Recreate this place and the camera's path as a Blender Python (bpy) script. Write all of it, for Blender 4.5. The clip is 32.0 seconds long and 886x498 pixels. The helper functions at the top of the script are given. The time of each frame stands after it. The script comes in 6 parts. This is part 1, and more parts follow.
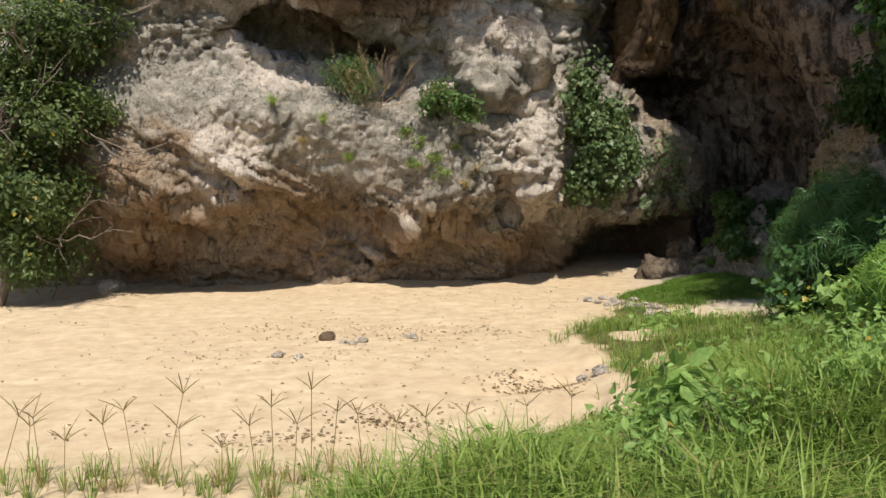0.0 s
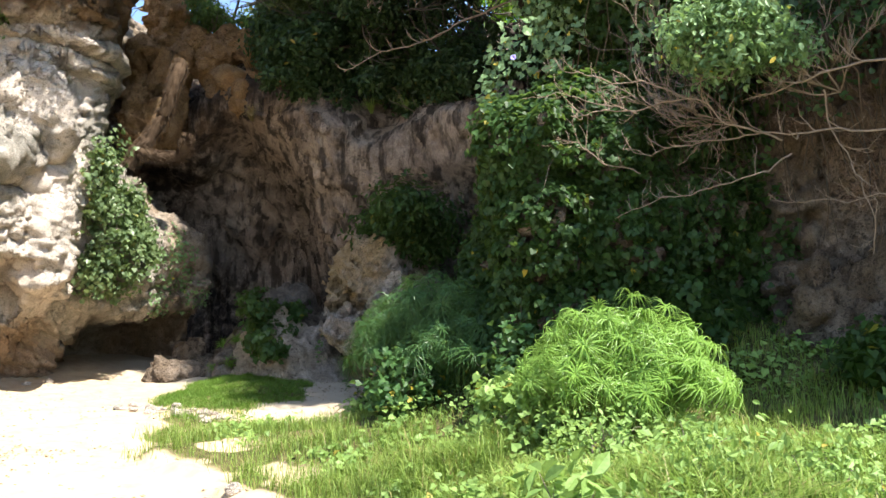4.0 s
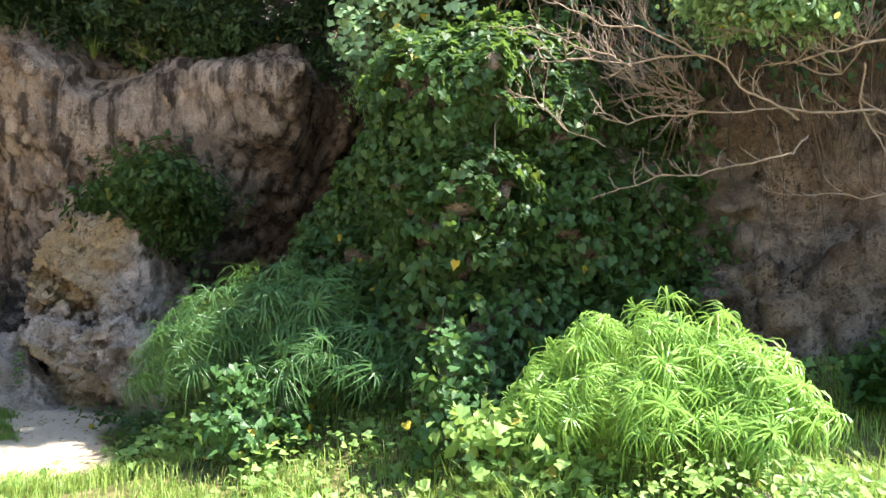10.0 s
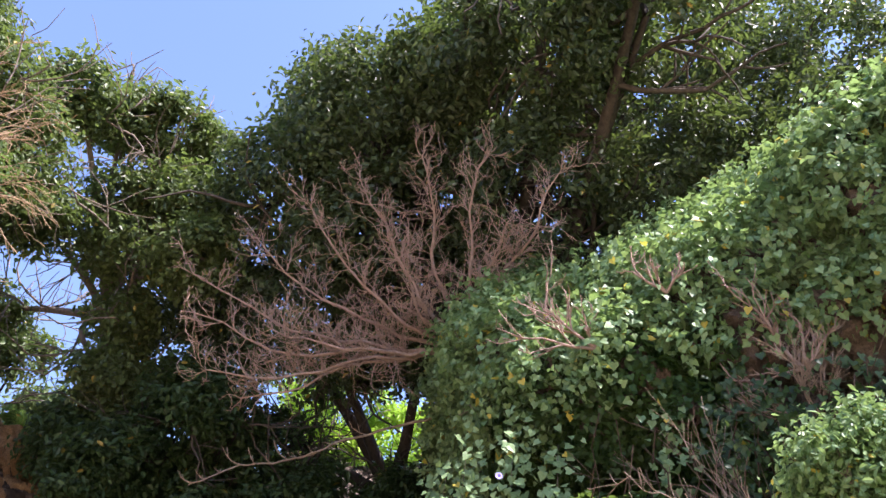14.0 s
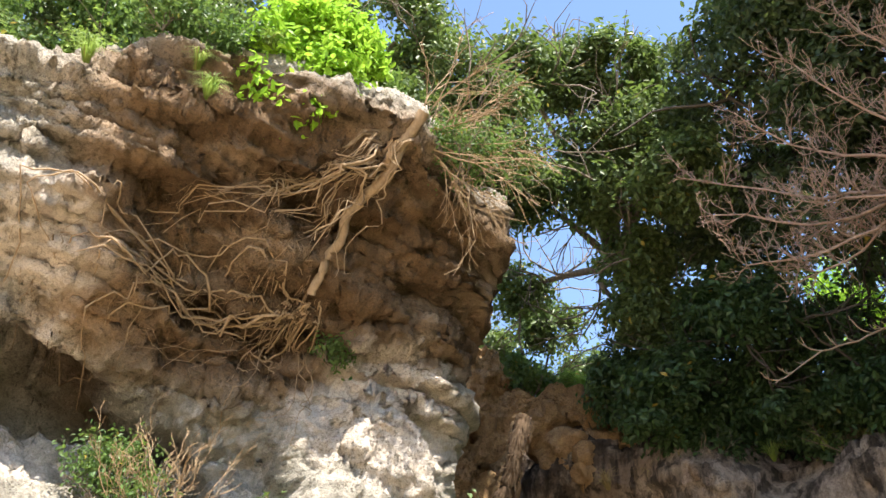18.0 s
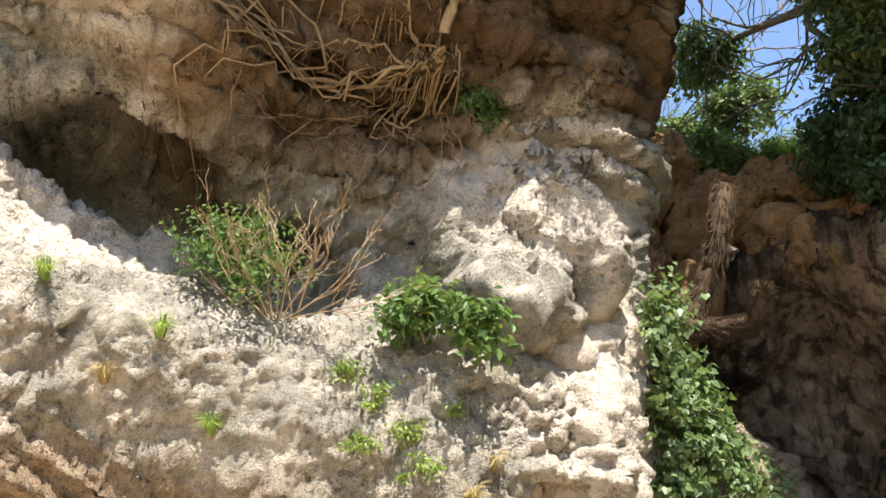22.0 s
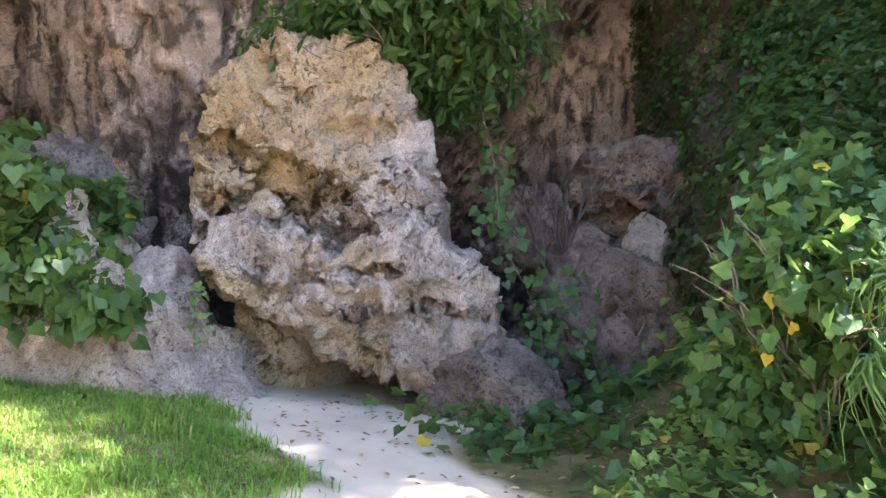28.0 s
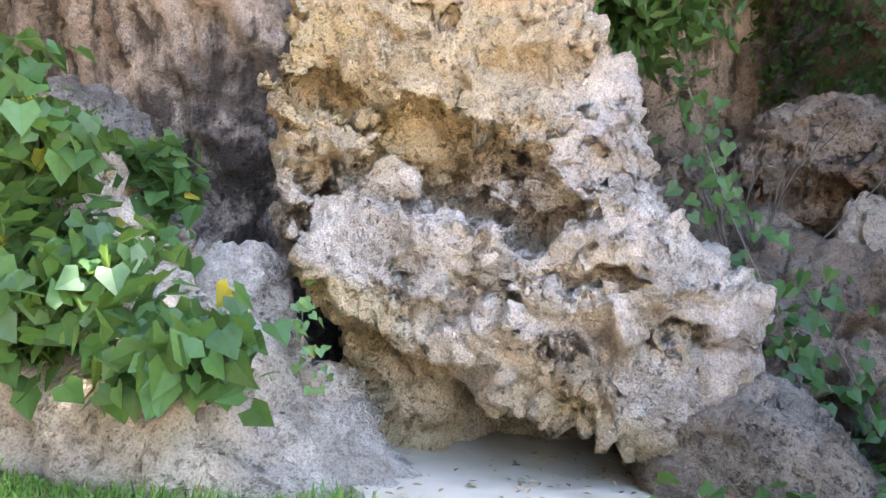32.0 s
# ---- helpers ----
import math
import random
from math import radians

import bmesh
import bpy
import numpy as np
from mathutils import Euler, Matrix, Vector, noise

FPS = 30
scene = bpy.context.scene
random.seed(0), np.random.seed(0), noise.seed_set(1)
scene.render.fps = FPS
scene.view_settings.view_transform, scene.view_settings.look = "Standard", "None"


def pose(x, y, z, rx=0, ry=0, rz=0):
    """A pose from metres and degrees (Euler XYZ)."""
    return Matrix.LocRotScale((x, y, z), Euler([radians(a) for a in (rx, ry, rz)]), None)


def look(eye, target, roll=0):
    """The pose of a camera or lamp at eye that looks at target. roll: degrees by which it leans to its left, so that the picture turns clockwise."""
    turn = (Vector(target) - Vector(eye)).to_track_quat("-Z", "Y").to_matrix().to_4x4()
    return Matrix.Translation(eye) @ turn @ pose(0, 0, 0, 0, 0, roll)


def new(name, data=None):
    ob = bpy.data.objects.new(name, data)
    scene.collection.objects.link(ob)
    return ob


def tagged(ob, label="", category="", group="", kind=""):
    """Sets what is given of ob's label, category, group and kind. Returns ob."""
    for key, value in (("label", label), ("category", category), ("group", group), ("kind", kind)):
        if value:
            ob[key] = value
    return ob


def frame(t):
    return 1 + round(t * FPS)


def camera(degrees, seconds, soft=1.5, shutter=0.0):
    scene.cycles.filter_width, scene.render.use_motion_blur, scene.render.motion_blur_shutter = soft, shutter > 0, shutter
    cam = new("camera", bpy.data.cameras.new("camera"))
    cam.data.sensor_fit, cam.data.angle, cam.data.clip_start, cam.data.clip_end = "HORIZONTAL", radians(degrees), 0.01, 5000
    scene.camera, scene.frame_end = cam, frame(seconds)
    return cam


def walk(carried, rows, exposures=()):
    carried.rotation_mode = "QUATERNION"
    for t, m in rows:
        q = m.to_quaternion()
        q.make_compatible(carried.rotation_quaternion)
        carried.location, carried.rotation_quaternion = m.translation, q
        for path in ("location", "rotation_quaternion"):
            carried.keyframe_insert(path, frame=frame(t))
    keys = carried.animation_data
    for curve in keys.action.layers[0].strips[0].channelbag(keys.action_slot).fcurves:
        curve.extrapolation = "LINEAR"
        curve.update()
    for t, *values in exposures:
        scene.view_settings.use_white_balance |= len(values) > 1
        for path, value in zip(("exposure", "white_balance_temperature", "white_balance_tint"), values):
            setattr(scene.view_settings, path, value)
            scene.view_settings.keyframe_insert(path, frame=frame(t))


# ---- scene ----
cam = camera(55.42, 32.0, soft=1.5)

# seconds, eye x y z, yaw to the left from +y, pitch up, roll
PATH = [
    (0, -0.002, -0.003, 2.244, 0.23, 0.82, 0.32),
    (0.5, -0.238, 0.240, 2.255, -9.84, 0.64, 0.20),
    (1, -0.469, 0.546, 2.253, -16.08, 0.82, 0.09),
    (1.5, -0.750, 0.717, 2.325, -23.19, 1.70, 0.17),
    (2, -0.977, 0.910, 2.317, -31.32, 4.03, 0.24),
    (2.5, -1.252, 1.111, 2.324, -35.50, 6.16, 0.06),
    (3, -1.598, 1.169, 2.319, -37.10, 7.20, -0.02),
    (3.5, -1.819, 1.358, 2.250, -37.97, 7.63, 0.09),
    (5.5, -2.585, 2.579, 2.230, -44.40, 7.67, -0.04),
    (6, -2.579, 2.999, 2.276, -47.73, 7.63, -0.02),
    (6.5, -2.462, 3.328, 2.319, -53.28, 7.59, -0.09),
    (7, -2.318, 3.660, 2.334, -56.70, 7.92, -0.15),
    (7.5, -2.264, 4.014, 2.355, -58.06, 8.31, -0.20),
    (8, -2.184, 4.294, 2.307, -59.37, 8.66, -0.16),
    (8.5, -1.984, 4.627, 2.297, -61.13, 8.75, -0.08),
    (9, -1.919, 5.007, 2.271, -62.52, 8.75, -0.10),
    (9.5, -1.874, 5.317, 2.302, -63.46, 8.73, -0.20),
    (10, -1.735, 5.602, 2.333, -64.42, 8.68, -0.23),
    (10.5, -1.737, 5.719, 2.377, -64.81, 8.89, -0.35),
    (11, -1.743, 5.719, 2.421, -64.83, 9.79, -0.43),
    (11.5, -1.784, 5.743, 2.472, -64.88, 13.08, -0.40),
    (12, -1.824, 5.738, 2.494, -64.84, 18.76, -0.45),
    (12.5, -1.885, 5.725, 2.522, -64.87, 25.39, -0.51),
    (13, -1.934, 5.720, 2.555, -64.52, 31.18, -0.65),
    (13.5, -1.925, 5.712, 2.577, -63.10, 35.81, -0.81),
    (14, -2.167, 5.789, 2.635, -60.94, 38.68, -2.13),
    (14.5, -2.140, 5.760, 2.694, -53.50, 41.57, -2.18),
    (15, -2.160, 5.774, 2.728, -43.21, 43.12, -1.77),
    (15.5, -2.307, 5.858, 2.774, -33.97, 43.72, -1.58),
    (17.5, -2.463, 6.813, 2.299, -23.97, 37.67, 0.10),
    (18, -2.262, 7.131, 2.298, -23.82, 36.50, 0.12),
    (18.5, -2.172, 7.467, 2.329, -23.72, 35.04, 0.15),
    (19, -1.993, 7.696, 2.335, -23.64, 33.45, 0.13),
    (19.5, -1.863, 7.937, 2.325, -23.19, 32.79, -0.03),
    (20, -1.822, 8.268, 2.302, -21.87, 32.23, -0.14),
    (20.5, -1.709, 8.721, 2.239, -19.83, 30.82, -0.12),
    (21, -1.608, 9.194, 2.307, -15.73, 30.01, -0.40),
    (21.5, -1.537, 9.428, 2.391, -11.73, 29.69, 0.18),
    (22, -1.354, 9.642, 2.350, -10.68, 27.08, 0.28),
    (22.5, -1.119, 9.762, 2.338, -10.71, 19.46, 0.34),
    (23, -0.853, 9.871, 2.282, -13.51, 13.46, 0.32),
    (23.5, -0.584, 9.993, 2.571, -18.67, 8.20, 1.21),
    (24, -0.350, 10.277, 2.533, -22.78, 6.10, 1.14),
    (24.5, -0.083, 10.619, 2.496, -27.87, 5.23, 0.76),
    (26.5, 0.826, 11.859, 2.318, -45.29, 5.46, 1.27),
    (27, 1.062, 12.186, 2.262, -53.12, 6.12, 1.57),
    (27.5, 1.289, 12.397, 2.251, -61.81, 6.38, 1.31),
    (28, 1.568, 12.709, 2.356, -69.12, 6.00, 1.11),
    (28.5, 1.770, 12.967, 2.361, -73.85, 5.97, 1.11),
    (29, 1.926, 13.226, 2.388, -78.90, 5.97, 0.94),
    (29.5, 2.168, 13.523, 2.415, -80.96, 5.69, 0.91),
    (30, 2.420, 13.783, 2.403, -80.98, 5.60, 0.77),
    (30.5, 2.654, 14.024, 2.468, -80.58, 5.65, 0.67),
    (31, 2.963, 14.247, 2.511, -79.62, 5.45, 0.70),
    (31.5, 3.145, 14.534, 2.527, -76.67, 5.43, 0.67),
    (32, 3.237, 14.780, 2.574, -71.08, 5.71, 0.41),
]


def sighted(row):
    t, x, y, z, yaw, pitch, roll = row
    a, b = radians(yaw), radians(pitch)
    ahead = Vector((-math.sin(a) * math.cos(b), math.cos(a) * math.cos(b), math.sin(b)))
    eye = Vector((x, y, z))
    return t, look(eye, eye + ahead, roll)


EXPOSURES = [(0, 0.5, 6500, 10), (1.0, 0.7, 6500, 10), (2.0, 1.25, 6400, 11), (3.0, 1.7, 6300, 11), (6.0, 1.85, 6200, 11), (7.0, 2.2, 6100, 10), (8.0, 2.4, 6150, 10), (9.0, 2.5, 6200, 10), (10.5, 2.7, 6200, 10), (11.0, 2.95, 6200, 11), (11.5, 3.3, 6100, 13),
             (12.0, 3.6, 6100, 16), (12.5, 3.15, 6100, 20), (13.0, 2.6, 6100, 26), (14.0, 1.9, 6100, 29), (15.0, 1.52, 6300, 16), (17.4, 1.95, 6450, 11), (18.5, 1.95, 6500, 11), (20.0, 2.0, 6500, 10), (21.0, 1.85, 6500, 10), (22.0, 1.7, 6500, 10), (23.0, 1.75, 6500, 11), (24.0, 1.2, 6500, 18),
             (24.6, 1.15, 6400, 20), (26.5, 2.45, 6300, 18), (27.5, 3.42, 6200, 20), (28.5, 4.1, 6000, 22), (30.0, 4.4, 5950, 24), (32.0, 4.6, 6050, 16)]
walk(cam, [sighted(row) for row in PATH], EXPOSURES)

# ---- world, sun ----
SUN_DIR = Vector((0.03, -0.62, 0.88)).normalized()
world = bpy.data.worlds.new("world")
scene.world = world
world.use_nodes = True
wn = world.node_tree
wn.nodes.clear()
sky = wn.nodes.new("ShaderNodeTexSky")
sky.sky_type = "NISHITA"
sky.sun_disc = False
sky.sun_elevation = math.asin(SUN_DIR.z)
sky.sun_rotation = math.atan2(SUN_DIR.x, SUN_DIR.y)
sky.dust_density = 0.6
sky.ozone_density = 2.0
wbg = wn.nodes.new("ShaderNodeBackground")
wbg.inputs["Strength"].default_value = 0.115
wout = wn.nodes.new("ShaderNodeOutputWorld")
wn.links.new(sky.outputs["Color"], wbg.inputs["Color"])
wn.links.new(wbg.outputs["Background"], wout.inputs["Surface"])
sun = new("sun", bpy.data.lights.new("sun", "SUN"))
sun.data.energy = 4.4
sun.data.angle = radians(0.53)
sun.data.color = (1.0, 0.94, 0.84)
sun.matrix_world = look(SUN_DIR * 60, (0, 0, 0))

# ---- noise ----
def hashed(ix, iy, iz, seed):
    h = (ix * 374761393 + iy * 668265263 + iz * 1440662683 + seed * 974634777) & 0xFFFFFFFF
    h = ((h ^ (h >> 13)) * 1274126177) & 0xFFFFFFFF
    h = ((h ^ (h >> 16)) * 2246822519) & 0xFFFFFFFF
    return (h ^ (h >> 15)) / 4294967295.0


def vnoise(p, seed=0):
    """Value noise from -1 to 1 at an array of places."""
    f = np.floor(p).astype(np.int64)
    u = p - f
    u = u * u * u * (u * (u * 6 - 15) + 10)
    out = np.zeros(len(p))
    for dx in (0, 1):
        for dy in (0, 1):
            for dz in (0, 1):
                w = (u[:, 0] if dx else 1 - u[:, 0]) * (u[:, 1] if dy else 1 - u[:, 1]) * (u[:, 2] if dz else 1 - u[:, 2])
                out += w * hashed(f[:, 0] + dx, f[:, 1] + dy, f[:, 2] + dz, seed)
    return out * 2 - 1


def fbm(p, size, octaves=4, seed=0, gain=0.5, ridged=False):
    out, amp, total, q = np.zeros(len(p)), 1.0, 0.0, np.asarray(p, float) / size
    for k in range(octaves):
        n = vnoise(q + 17.3 * k, seed + k)
        out += amp * ((1 - 2 * np.abs(n)) if ridged else n)
        total += amp
        amp *= gain
        q = q * 2.03
    return out / total


def pits(p, size, seed=0):
    """Distance to the nearest of scattered points, in cells, its own random number, and a slope of its own there."""
    q = np.asarray(p, float) / size
    f = np.floor(q).astype(np.int64)
    best, cell, spot = np.full(len(q), 9.0), f.copy(), np.zeros_like(q)
    u = q - f
    for dx in (-1, 0, 1):
        for dy in (-1, 0, 1):
            for dz in (-1, 0, 1):
                far = sum(np.maximum(np.maximum(d - u[:, k], u[:, k] - d - 1), 0) ** 2 for k, d in enumerate((dx, dy, dz)))
                i = np.nonzero(far < best ** 2)[0]
                c = f[i] + (dx, dy, dz)
                h = hashed(c[:, 0], c[:, 1], c[:, 2], seed)
                at = c + np.stack([h, h * 917.3 % 1.0, h * 7331.7 % 1.0], 1)
                d = np.sqrt(((at - q[i]) ** 2).sum(1))
                near = d < best[i]
                i = i[near]
                best[i], cell[i], spot[i] = d[near], c[near], at[near]
    h = hashed(cell[:, 0], cell[:, 1], cell[:, 2], seed + 77)
    lean = np.stack([h * 1371.1 % 1.0, h * 5417.9 % 1.0, h * 9973.3 % 1.0], 1) - 0.5
    return best, h, ((q - spot) * lean).sum(1)


def smooth(a, b, x):
    t = np.clip((x - a) / (b - a), 0, 1)
    return t * t * (3 - 2 * t)


# ---- mesh helpers ----
def mesh_of(name, verts, faces, material=None, shaded=True):
    """A mesh from arrays; faces is an N x 3 or N x 4 array."""
    verts, faces = np.asarray(verts, np.float32), np.asarray(faces, np.int32)
    me = bpy.data.meshes.new(name)
    n, k = faces.shape
    me.vertices.add(len(verts))
    me.vertices.foreach_set("co", verts.ravel())
    me.loops.add(n * k)
    me.loops.foreach_set("vertex_index", faces.ravel())
    me.polygons.add(n)
    me.polygons.foreach_set("loop_start", np.arange(0, n * k, k, dtype=np.int32))
    me.polygons.foreach_set("loop_total", np.full(n, k, np.int32))
    me.polygons.foreach_set("use_smooth", np.full(n, shaded))
    me.update(calc_edges=True)
    if material:
        me.materials.append(material)
    return me


def number_on(me, name, values):
    me.attributes.new(name, "FLOAT", "POINT").data.foreach_set("value", np.asarray(values, np.float32))


def grid_faces(rows, cols):
    a = np.arange(rows * cols).reshape(rows, cols)
    return np.stack([a[:-1, :-1], a[:-1, 1:], a[1:, 1:], a[1:, :-1]], -1).reshape(-1, 4)


def normals_of(verts, faces):
    a, b = verts[faces[:, 2]] - verts[faces[:, 0]], verts[faces[:, 3 if faces.shape[1] == 4 else 1]] - verts[faces[:, 1 if faces.shape[1] == 4 else 0]]
    fn = np.cross(a, b)
    if faces.shape[1] == 3:
        fn = np.cross(verts[faces[:, 1]] - verts[faces[:, 0]], verts[faces[:, 2]] - verts[faces[:, 0]])
    out = np.zeros_like(verts)
    for k in range(faces.shape[1]):
        np.add.at(out, faces[:, k], fn)
    return out / np.maximum(np.linalg.norm(out, axis=1, keepdims=True), 1e-9)


def thing(name, label, category, group="", kind="", at=(0, 0, 0)):
    ob = tagged(new(name), label, category, group, kind)
    ob.location = at
    return ob


def part(name, data, parent, label=""):
    """One mesh object under a thing or a part; the mesh is given in world places less the parent's."""
    ob = new(name, data)
    ob.parent = parent
    if label:
        ob["label"] = label
    return ob


def tubes(paths, sides=6):
    """One set of vertices and quads for many tapered tubes; each path is (points, radii)."""
    vs, fs, base = [], [], 0
    ring = np.arange(sides) / sides * 2 * np.pi
    cosr, sinr = np.cos(ring), np.sin(ring)
    for pts, radii in paths:
        pts, radii = np.asarray(pts, float), np.asarray(radii, float)
        way = np.gradient(pts, axis=0)
        way /= np.maximum(np.linalg.norm(way, axis=1, keepdims=True), 1e-9)
        side = np.cross(way, np.where(np.abs(way[:, 2:3]) > 0.9, [[1.0, 0, 0]], [[0, 0, 1.0]]))
        side /= np.maximum(np.linalg.norm(side, axis=1, keepdims=True), 1e-9)
        up = np.cross(side, way)
        ringv = pts[:, None] + radii[:, None, None] * (cosr[None, :, None] * side[:, None] + sinr[None, :, None] * up[:, None])
        n = len(pts)
        vs.append(ringv.reshape(-1, 3))
        a = base + np.arange(n * sides).reshape(n, sides)
        b = np.roll(a, -1, axis=1)
        fs.append(np.stack([a[:-1], b[:-1], b[1:], a[1:]], -1).reshape(-1, 4))
        base += n * sides
    return np.concatenate(vs), np.concatenate(fs)


LEAF_HEART = np.array([(0, 0.1, 0), (0.34, -0.06, 0.05), (0.5, 0.3, 0.06), (0, 1, -0.14), (-0.5, 0.3, 0.06), (-0.34, -0.06, 0.05)])
LEAF_HEART_F = np.array([(0, 1, 2), (0, 2, 3), (0, 3, 4), (0, 4, 5)])
LEAF_OVAL = np.array([(0, 0, 0), (0.2, 0.25, 0.05), (0.24, 0.6, 0.04), (0, 1, -0.1), (-0.24, 0.6, 0.04), (-0.2, 0.25, 0.05)])
LEAF_OVAL_F = np.array([(0, 1, 2), (0, 2, 3), (0, 3, 4), (0, 4, 5)])
LEAF_BLADE_F = np.array([(0, 1, 2), (0, 2, 3), (3, 2, 4)])


def leaves(at, facing, size, shape, rng, droop=0.5, spread=0.6):
    """Leaves at places, with faces turned towards facing and tips hanging by droop."""
    base, tri = shape
    n = len(at)
    up = facing + rng.normal(0, spread, (n, 3))
    up /= np.linalg.norm(up, axis=1, keepdims=True)
    tip = rng.normal(0, 1, (n, 3)) + np.array([0, 0, -2.0 * droop])
    tip -= (tip * up).sum(1, keepdims=True) * up
    tip /= np.maximum(np.linalg.norm(tip, axis=1, keepdims=True), 1e-9)
    side = np.cross(tip, up)
    s = np.broadcast_to(size, (n,))[:, None, None] * rng.uniform(0.65, 1.25, (n, 1, 1))
    v = at[:, None] + s * (base[None, :, :1] * side[:, None] + base[None, :, 1:2] * tip[:, None] + base[None, :, 2:] * up[:, None])
    f = tri[None] + (np.arange(n) * len(base))[:, None, None]
    return v.reshape(-1, 3), f.reshape(-1, 3)


HEART, OVAL = (LEAF_HEART, LEAF_HEART_F), (LEAF_OVAL, LEAF_OVAL_F)


def branching(rng, start, way, length, radius, depth, kids=3, bend=0.25, lift=0.1, angle=0.6, steps=5, shrink=0.68):
    """Paths of a limb that forks again and again, and the ends of its last twigs."""
    pts, p, w = [np.array(start, float)], np.array(start, float), np.array(way, float)
    w /= np.linalg.norm(w)
    for _ in range(steps):
        w = w + rng.normal(0, bend, 3) / steps ** 0.5 + np.array([0, 0, lift / steps])
        w /= np.linalg.norm(w)
        p = p + w * length / steps
        pts.append(p)
    pts = np.array(pts)
    paths, ends = [(pts, np.linspace(radius, radius * 0.62, steps + 1))], []
    if depth == 0:
        return paths, [pts[-1], pts[-2]]
    for k in range(kids):
        at = 0.35 + 0.65 * (k + rng.uniform(0.3, 1)) / kids if k < kids - 1 else 1.0
        i = min(int(at * steps), steps)
        off = rng.normal(0, 1, 3)
        off -= off @ w * w
        off /= np.linalg.norm(off)
        more, tips = branching(rng, pts[i], w + off * math.tan(angle) * rng.uniform(0.6, 1.2), length * shrink * rng.uniform(0.75, 1.15), radius * 0.6, depth - 1,
                               kids, bend, lift, angle, max(3, steps - 1), shrink)
        paths += more
        ends += tips
    return paths, ends


# ---- materials ----
def material(name):
    m = bpy.data.materials.new(name)
    m.use_nodes = True
    t = m.node_tree
    t.nodes.clear()
    out = t.nodes.new("ShaderNodeOutputMaterial")
    bsdf = t.nodes.new("ShaderNodeBsdfPrincipled")
    t.links.new(bsdf.outputs[0], out.inputs[0])
    return m, t, bsdf, out


def node(t, kind, **inputs):
    n = t.nodes.new(kind)
    for k, v in inputs.items():
        key = int(k[1:]) if k[0] == "i" and k[1:].isdigit() else k.replace("_", " ")
        if isinstance(v, bpy.types.NodeSocket):
            t.links.new(v, n.inputs[key])
        else:
            n.inputs[key].default_value = v
    return n


def ramp(t, fac, stops):
    r = t.nodes.new("ShaderNodeValToRGB")
    t.links.new(fac, r.inputs[0])
    e = r.color_ramp.elements
    while len(e) < len(stops):
        e.new(0.5)
    for k, (pos, col) in enumerate(stops):
        e[k].position = pos
        e[k].color = (*col, 1) if len(col) == 3 else col
    return r.outputs[0]


def mixed(t, fac, a, b, how="MIX"):
    m = t.nodes.new("ShaderNodeMix")
    m.data_type = "RGBA"
    m.blend_type = how
    for sock, v in ((m.inputs[0], fac), (m.inputs[6], a), (m.inputs[7], b)):
        if isinstance(v, bpy.types.NodeSocket):
            t.links.new(v, sock)
        elif isinstance(v, (int, float)):
            sock.default_value = v
        else:
            sock.default_value = (*v, 1)
    return m.outputs[2]


def sum_of(t, a, b, how="ADD"):
    m = t.nodes.new("ShaderNodeMath")
    m.operation = how
    for k, v in enumerate((a, b)):
        if isinstance(v, bpy.types.NodeSocket):
            t.links.new(v, m.inputs[k])
        else:
            m.inputs[k].default_value = v
    return m.outputs[0]


def noise_tex(t, vec, scale, detail=6.0, rough=0.6, dist=0.0):
    n = node(t, "ShaderNodeTexNoise", Vector=vec, Scale=scale, Detail=detail, Roughness=rough, Distortion=dist)
    return n.outputs[0]


